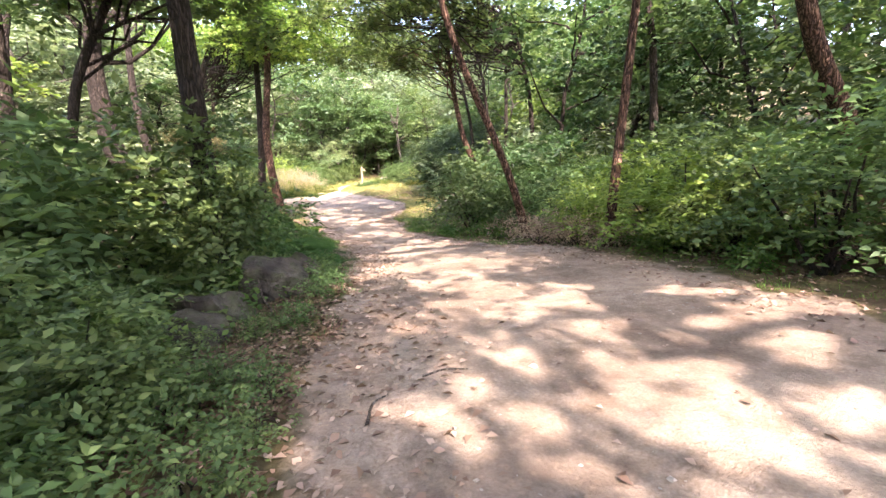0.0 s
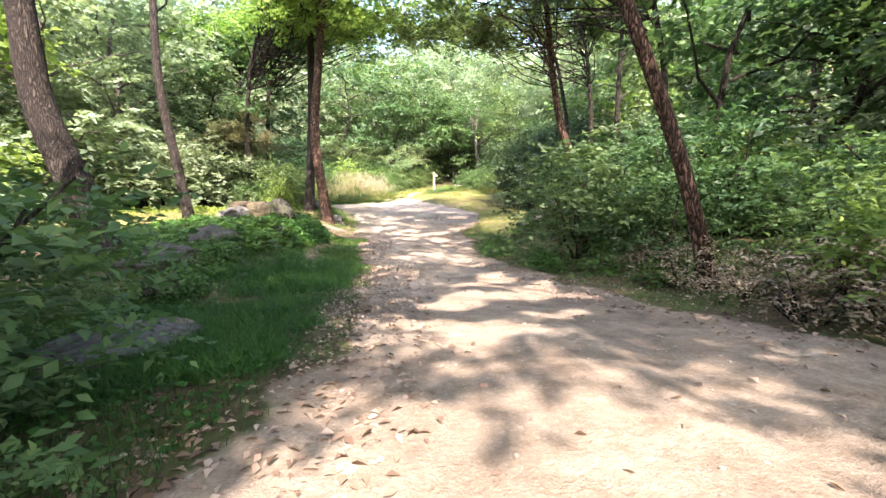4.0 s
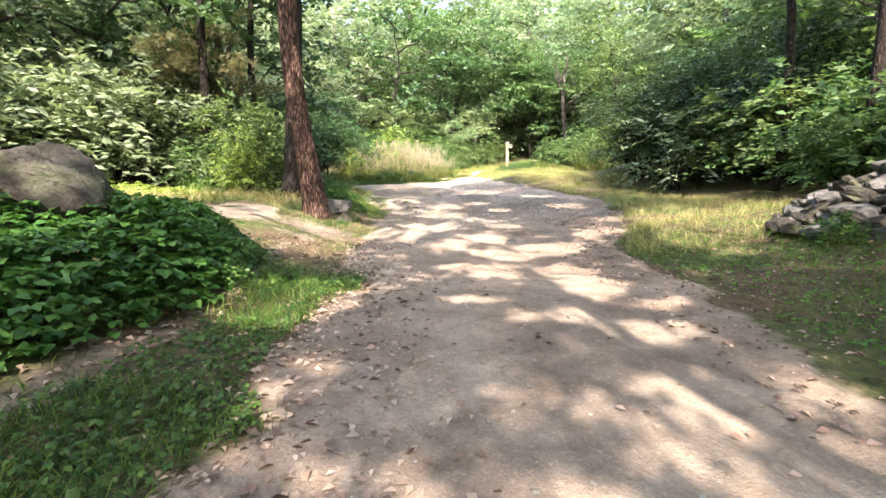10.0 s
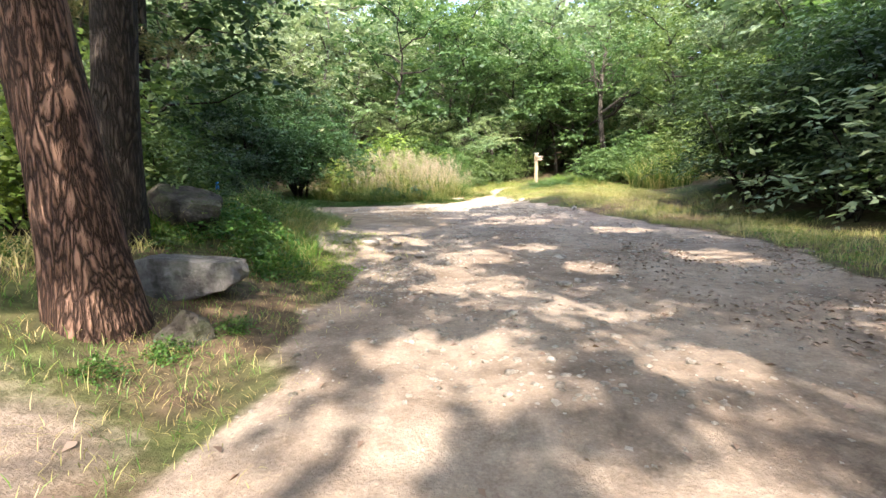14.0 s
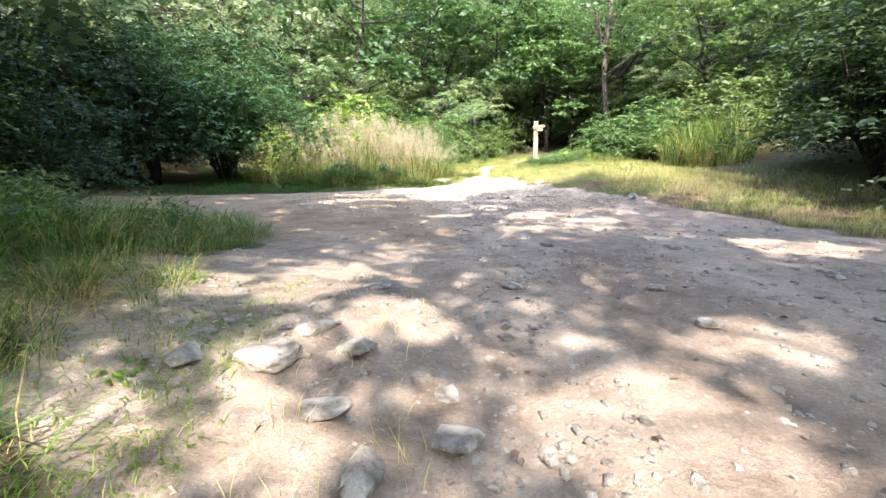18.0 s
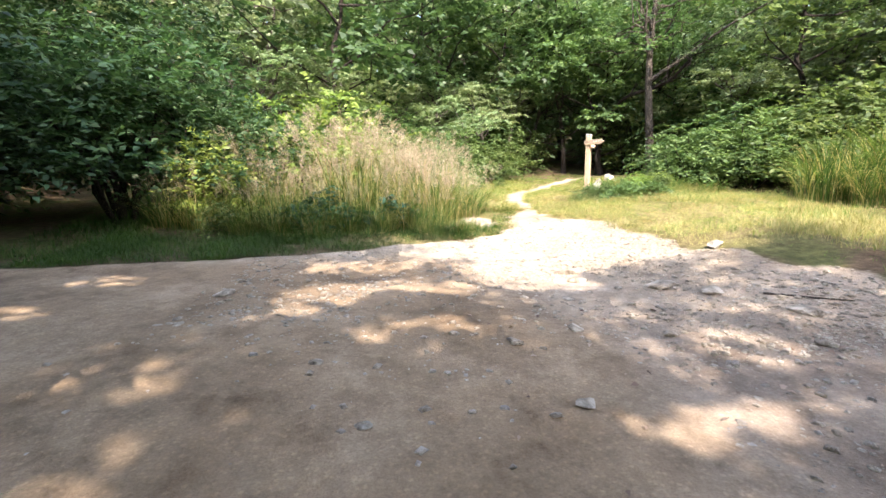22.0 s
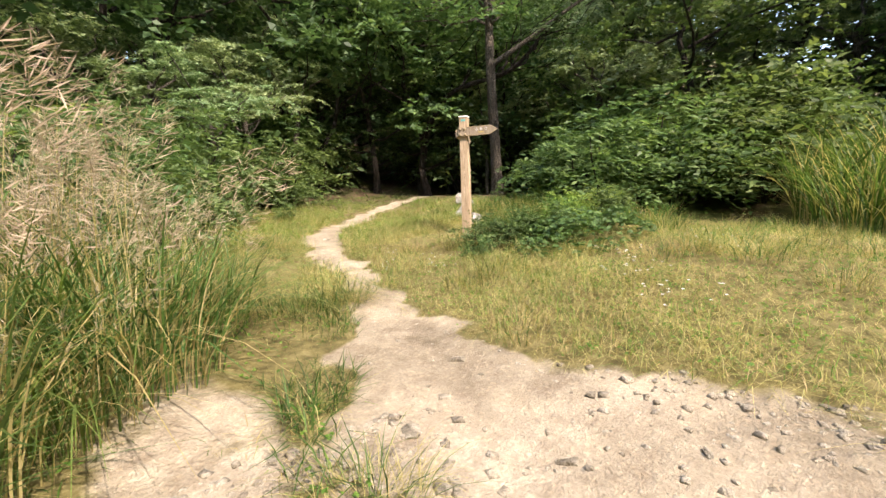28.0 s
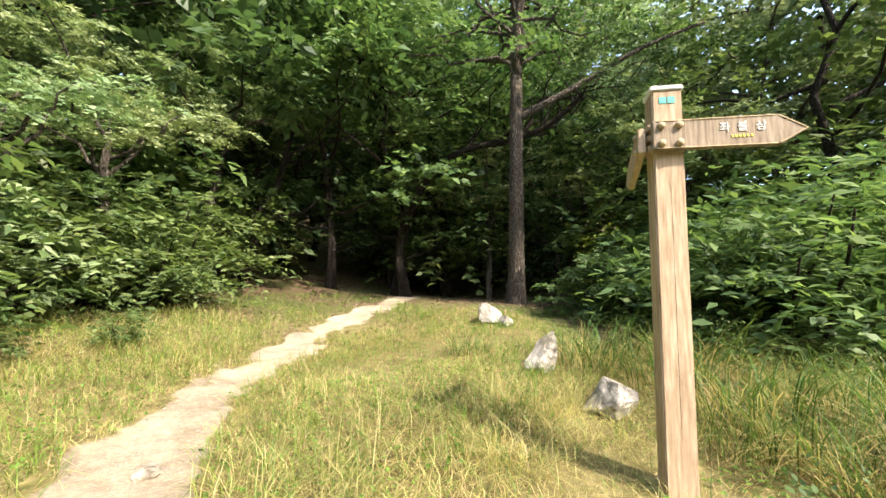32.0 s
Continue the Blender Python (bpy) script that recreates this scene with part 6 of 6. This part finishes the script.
def chips(lo, hi):
    """Angular chips of stone: squashed, skewed blocks."""
    cube = np.array([[a, b, c] for c in (0, 1) for b in (-1, 1) for a in (-1, 1)], float)
    cube[4:, :2] *= 0.62
    quads = np.array([[0, 1, 3, 2], [4, 6, 7, 5], [0, 4, 5, 1], [1, 5, 7, 3], [3, 7, 6, 2], [2, 6, 4, 0]])

    def build(r, x, y):
        n = len(x)
        s = r.uniform(lo, hi, (n, 1)) * (0.5 + r.random((n, 1)) ** 3)
        v = cube[None] * s[:, :, None] * np.array([1, 0.75, 0.55]) * r.uniform(0.7, 1.3, (n, 8, 3))
        a = r.random(n) * 6.283
        c, q = np.cos(a)[:, None], np.sin(a)[:, None]
        v = np.stack([v[..., 0] * c - v[..., 1] * q, v[..., 0] * q + v[..., 1] * c, v[..., 2]], -1)
        v += np.stack([x, y, ground(x, y) - 0.006], -1)[:, None]
        return v.reshape(-1, 3), (quads[None] + np.arange(n)[:, None, None] * 8).reshape(-1, 4)
    return build


def dead_leaves(r, x, y, lo=0.03, hi=0.085):
    n = len(x)
    a = r.random(n) * 6.283
    d = unit(np.stack([np.cos(a), np.sin(a), r.normal(size=n) * 0.15], -1))
    ln = r.uniform(lo, hi, n)
    return kites(np.stack([x, y, ground(x, y) + 0.012], -1), d, unit(np.array([0, 0, 1.0]) + r.normal(size=(n, 3)) * 0.3), ln, ln * 0.55, 0.3, 0.45, 0.1)


loose("gravel", "loose angular gravel on the road", "gravel", 401, 34000, (-6, 7, 13.5, 28), lambda x, y, r: (worn(x, y) > 0.45) & (vnoise(x, y, 0.8) > r.uniform(0.2, 0.85, len(x))) & ((x > 0.4) | (y < 18) | (r.random(len(x)) < np.where(y < 22, 0.3, 0.12))), chips(0.008, 0.03), STONE)
loose("gravel", "scattered grit on the packed dirt road", "gravel", 402, 26000, (-0.5, 6.5, -13, 14), lambda x, y, r: (worn(x, y) > 0.45) & (vnoise(x, y, 1.2) > r.uniform(0.3, 1.0, len(x))), chips(0.005, 0.016), STONE)
loose("gravel", "loose stones at the trodden corner", "gravel", 405, 7000, (-2.6, 1.2, 16, 20.2), lambda x, y, r: (worn(x, y) > 0.3) & (vnoise(x, y, 1.1) > r.uniform(0.2, 0.8, len(x))), chips(0.008, 0.03), STONE)
loose("gravel", "small stones on the footpath", "gravel", 403, 5000, (1.5, 9, 34, 47), lambda x, y, r: worn(x, y) > 0.4, chips(0.006, 0.02), STONE_PALE)

loose("gravel", "coarse pale gravel at the end of the clearing", "gravel", 404, 42000, (-4, 4.5, 26.5, 34.5), lambda x, y, r: (worn(x, y) > 0.4) & (vnoise(x, y, 0.9) > r.uniform(0.1, 0.8, len(x))) & ((np.hypot((x + 1.0) / 1.0, (y - 28.4) / 1.0) > 0.8 + 0.4 * vnoise(x, y, 1.5)) & ((y > 27.8) | (x > 0.5)) | (r.random(len(x)) < 0.16)), chips(0.008, 0.034), STONE_PALE)


def left_margin(x, y, r):
    d = x - ip(LEFT, y)
    return (d > -1.2) & (d < 0.9 + 0.6 * vnoise(x, y, 1.0)) & (r.random(len(x)) < np.clip(1.15 - np.abs(d) * 0.9, 0.05, 1))


loose("fallen_leaves", "curled brown leaves along the road's edge", "leaf litter", 411, 26000, (-2, 3.5, -14, 12), left_margin, dead_leaves, LITTER)
loose("fallen_leaves", "brown leaves under the roadside bushes", "leaf litter", 412, 12000, (3.6, 9.5, -13, 14), lambda x, y, r: (x - ip(RIGHT, y) > -0.9) & (r.random(len(x)) < 0.8), dead_leaves, LITTER)
loose("fallen_leaves", "few dry leaves scattered over the road", "leaf litter", 413, 1600, (-1, 6.5, -13, 28), lambda x, y, r: worn(x, y) > 0.5, dead_leaves, LITTER)
loose("fallen_leaves", "dark leaf debris on the stony part of the road", "leaf litter", 416, 5000, (2.6, 6.8, 9, 20), lambda x, y, r: (worn(x, y) > 0.3) & (vnoise(x, y, 0.9) > 0.45) & (x > 3 + r.random(len(x)) * 1.5), dead_leaves, LITTER)
loose("fallen_leaves", "dry litter in the wood", "leaf litter", 414, 9000, (-7, 1.5, -14, 6), lambda x, y, r: worn(x, y) < 0.3, dead_leaves, LITTER_SHADED)
loose("fallen_leaves", "brown litter on the dark slope behind the signpost", "leaf litter", 415, 6000, (2, 16, 43, 54), lambda x, y, r: worn(x, y) < 0.3, dead_leaves, LITTER)

loose("fallen_leaves", "brown litter in the grassy rut", "leaf litter", 417, 9000, (-2.2, 1.6, -2.8, 11), lambda x, y, r: (worn(x, y) > 0.2) & (worn(x, y) < 0.8), dead_leaves, LITTER)
loose("fallen_leaves", "brown litter between the boulders", "leaf litter", 418, 16000, (-3.6, 1.1, -11.0, -5.8), lambda x, y, r: worn(x, y) < 0.5, dead_leaves, LITTER_SHADED)


def stick(label, points, rad):
    r = np.random.default_rng(int(abs(points[0][0] * 100)))
    pts = [(x, y, gz(x, y) + rad * 0.6 + h) for x, y, h in points]
    part_ = part("stick", shade(mk("stick", *tube(smooth_line(pts, 10), np.linspace(rad, rad * 0.5, 10), 7, 0.1, r))), BARK_GREY)
    return tagged(part_, label, "stick")


stick("dry forked twig on the dirt", [(1.3, -10.85, 0), (1.45, -10.8, 0.01), (1.62, -10.83, 0)], 0.008)
stick("bent dry twig among fallen leaves", [(0.9, -11.3, 0), (0.95, -11.1, 0.02), (1.05, -11.0, 0)], 0.01)
stick("pale bare root hanging down a boulder", [(-0.05, -8.0, 0.34), (0.02, -8.25, 0.12), (0.14, -8.4, 0.03), (0.12, -8.65, 0.0)], 0.013)
stick("short broken branch on the road", [(0.55, 23.9, 0), (0.68, 23.83, 0.008), (0.8, 23.72, 0)], 0.012)
stick("long twig at the clearing's edge", [(2.6, 27.9, 0), (3.0, 27.6, 0.01), (3.3, 27.5, 0)], 0.014)
stick("dead branch among brush", [(6.2, -3.2, 0.05), (6.7, -2.6, 0.3), (7.2, -2.2, 0.45)], 0.02)
stick("dead branch leaning in the brush", [(6.3, -4.3, 0.02), (6.8, -3.9, 0.35), (7.0, -3.2, 0.6)], 0.018)


# ---- signpost ----
def box(sx, sy, sz, bev=0.006, centre=(0, 0, 0)):
    bm = bmesh.new()
    bmesh.ops.create_cube(bm, size=1.0)
    bmesh.ops.scale(bm, vec=(sx, sy, sz), verts=bm.verts)
    bmesh.ops.bevel(bm, geom=list(bm.edges), offset=bev, segments=2, affect="EDGES")
    bmesh.ops.translate(bm, vec=centre, verts=bm.verts)
    return bm


def arrow_board(length, high, thick, tip):
    """A board with a pointed end along +x, its front facing -y."""
    bm = bmesh.new()
    outline = [(-0.09, -high / 2), (length - tip, -high / 2), (length, 0), (length - tip, high / 2), (-0.09, high / 2)]
    lower = [bm.verts.new((x, -thick / 2, z)) for x, z in outline]
    face = bm.faces.new(lower)
    out = bmesh.ops.extrude_face_region(bm, geom=[face])
    bmesh.ops.translate(bm, vec=(0, thick, 0), verts=[v for v in out["geom"] if isinstance(v, bmesh.types.BMVert)])
    bmesh.ops.recalc_face_normals(bm, faces=bm.faces)
    bmesh.ops.bevel(bm, geom=list(bm.edges), offset=0.006, segments=2, affect="EDGES")
    return bm


def ball(rad, squash):
    bm = bmesh.new()
    bmesh.ops.create_uvsphere(bm, u_segments=12, v_segments=8, radius=rad)
    bmesh.ops.scale(bm, vec=(1, squash, 1), verts=bm.verts)
    for f in bm.faces:
        f.smooth = True
    return bm


PX, PY = 5.37, 38.92
PZ = gz(PX, PY)
sign = thing("signpost", "weathered wooden signpost with pointed direction boards", "signpost", (PX, PY, PZ - 0.02))
sign.rotation_euler = (0, radians(-0.6), radians(-52))
TOP = 3.1 - PZ
part("post", box(0.155, 0.155, TOP + 0.35, 0.008, (0, 0, (TOP - 0.35) / 2)), WOOD, sign)
part("cap", box(0.172, 0.172, 0.028, 0.006, (0, 0, TOP + 0.012)), WHITE_PAINT, sign, "pale metal cap")
for dx in (-0.022, 0.022):
    part("sticker", box(0.04, 0.004, 0.04, 0.0015, (dx, -0.0785, TOP - 0.06)), TEAL, sign, "faded teal sticker")
part("groove", box(0.003, 0.003, TOP - 0.9, 0.0006, (0.004, -0.0765, TOP / 2 - 0.1)), BARK_DARK, sign, "long dark drying crack")
BZ = TOP - 0.275
board = part("arrow_board", arrow_board(0.66, 0.165, 0.04, 0.13), WOOD_GREY, sign, "pointed plank with a routed border", (0, -0.099, BZ))
for dx, dz in ((-0.045, 0.05), (0.045, 0.05), (-0.045, -0.05), (0.045, -0.05)):
    part("bolt", ball(0.021, 0.75), BOLT, board, "round wooden bolt cover", (dx, -0.026, dz))
for (cx, cz, w, h) in ((0.22, 0.077, 0.58, 0.005), (0.22, -0.077, 0.58, 0.005)):
    part("border", box(w, 0.004, h, 0.001, (cx, -0.0215, cz)), WOOD_PALE, board, "pale routed edge line")
for s in (1, -1):
    b = part("border", box(0.15, 0.004, 0.005, 0.001), WOOD_PALE, board, "pale routed edge line", (0.585, -0.0215, s * 0.037))
    b.rotation_euler = (0, s * math.atan2(0.0765, 0.128), 0)
for ch, cx in (("좌", 0.265), ("불", 0.35), ("상", 0.437)):
    cu = bpy.data.curves.new("letter", "FONT")
    cu.body, cu.size, cu.align_x, cu.align_y, cu.extrude = ch, 0.058, "CENTER", "CENTER", 0.0015
    ob = new("letter", cu)
    dg = bpy.context.evaluated_depsgraph_get()
    lm = bpy.data.meshes.new_from_object(ob.evaluated_get(dg))
    bpy.data.objects.remove(ob)
    lt = part("letter", lm, WHITE_PAINT, board, "white painted letter", (cx, -0.0225, 0.02))
    lt.rotation_euler = (radians(90), 0, 0)
for k, cx in enumerate((0.3, 0.318, 0.336, 0.354, 0.372, 0.392)):
    part("small_letter", box(0.011, 0.003, 0.014 + 0.004 * (k % 2), 0.001, (cx, -0.0215, -0.028)), YELLOW_PAINT, board, "small yellow painted mark")
back = part("arrow_board", arrow_board(0.62, 0.15, 0.04, 0.13), WOOD, sign, "second pointed plank seen edge on", (-0.125, 0.02, BZ - 0.02))
back.rotation_euler = (0, radians(6), radians(84))
for dz in (0.045, -0.045):
    part("bolt", ball(0.02, 0.75), BOLT, back, "round wooden bolt cover", (-0.03, 0.026, dz))
for dz in (0.06, 0.0, -0.06):
    part("bracket", box(0.03, 0.1, 0.035, 0.004, (-0.09, -0.03, BZ + dz)), WOOD, sign, "small wooden spacer block")

# blue and white marker among the trees
mx, my = -5.95, 22.8
mark = thing("trail_marker", "slim blue and white striped marker pole among weeds", "marker", (mx, my, gz(mx, my) - 0.4))
for k in range(8):
    part("band", shade(mk("band", *tube([(0, 0, 0.2 * k), (0, 0, 0.2 * k + 0.2)], [0.045, 0.045], 14))), WHITE_PLASTIC if k % 3 == 2 else BLUE, mark, "white band" if k % 3 == 2 else "blue band")
tipm = bmesh.new()
bmesh.ops.create_cone(tipm, cap_ends=True, segments=14, radius1=0.047, radius2=0.03, depth=0.05)
part("cap", tipm, WHITE_PLASTIC, mark, "white cap", (0, 0, 1.625))


# ---- small wild flowers ----
def flower_heads(r, x, y):
    n = len(x)
    bits = []
    c = np.stack([x, y, ground(x, y) + r.uniform(0.15, 0.4, n)], -1)
    for k in range(5):
        a = k * 1.257 + r.random(n)
        d = np.stack([np.cos(a), np.sin(a), np.full(n, 0.25)], -1)
        bits.append(kites(c, unit(d), np.tile(np.array([[0, 0, 1.0]]), (n, 1)), 0.016, 0.012, 0.1, 0.6))
    return joined(bits)


for x, y in [(3.35, 36.9), (4.05, 34.6), (4.3, 34.9), (3.7, 34.0), (5.4, 34.6), (0.4, 40.8), (3.0, 37.6)]:
    loose("wildflowers", "tiny white wildflowers in the grass", "flowers", int(x * 100), 15, (x - 0.25, x + 0.25, y - 0.25, y + 0.25), lambda a, b, r: a > -99, flower_heads, WHITE_PAINT)
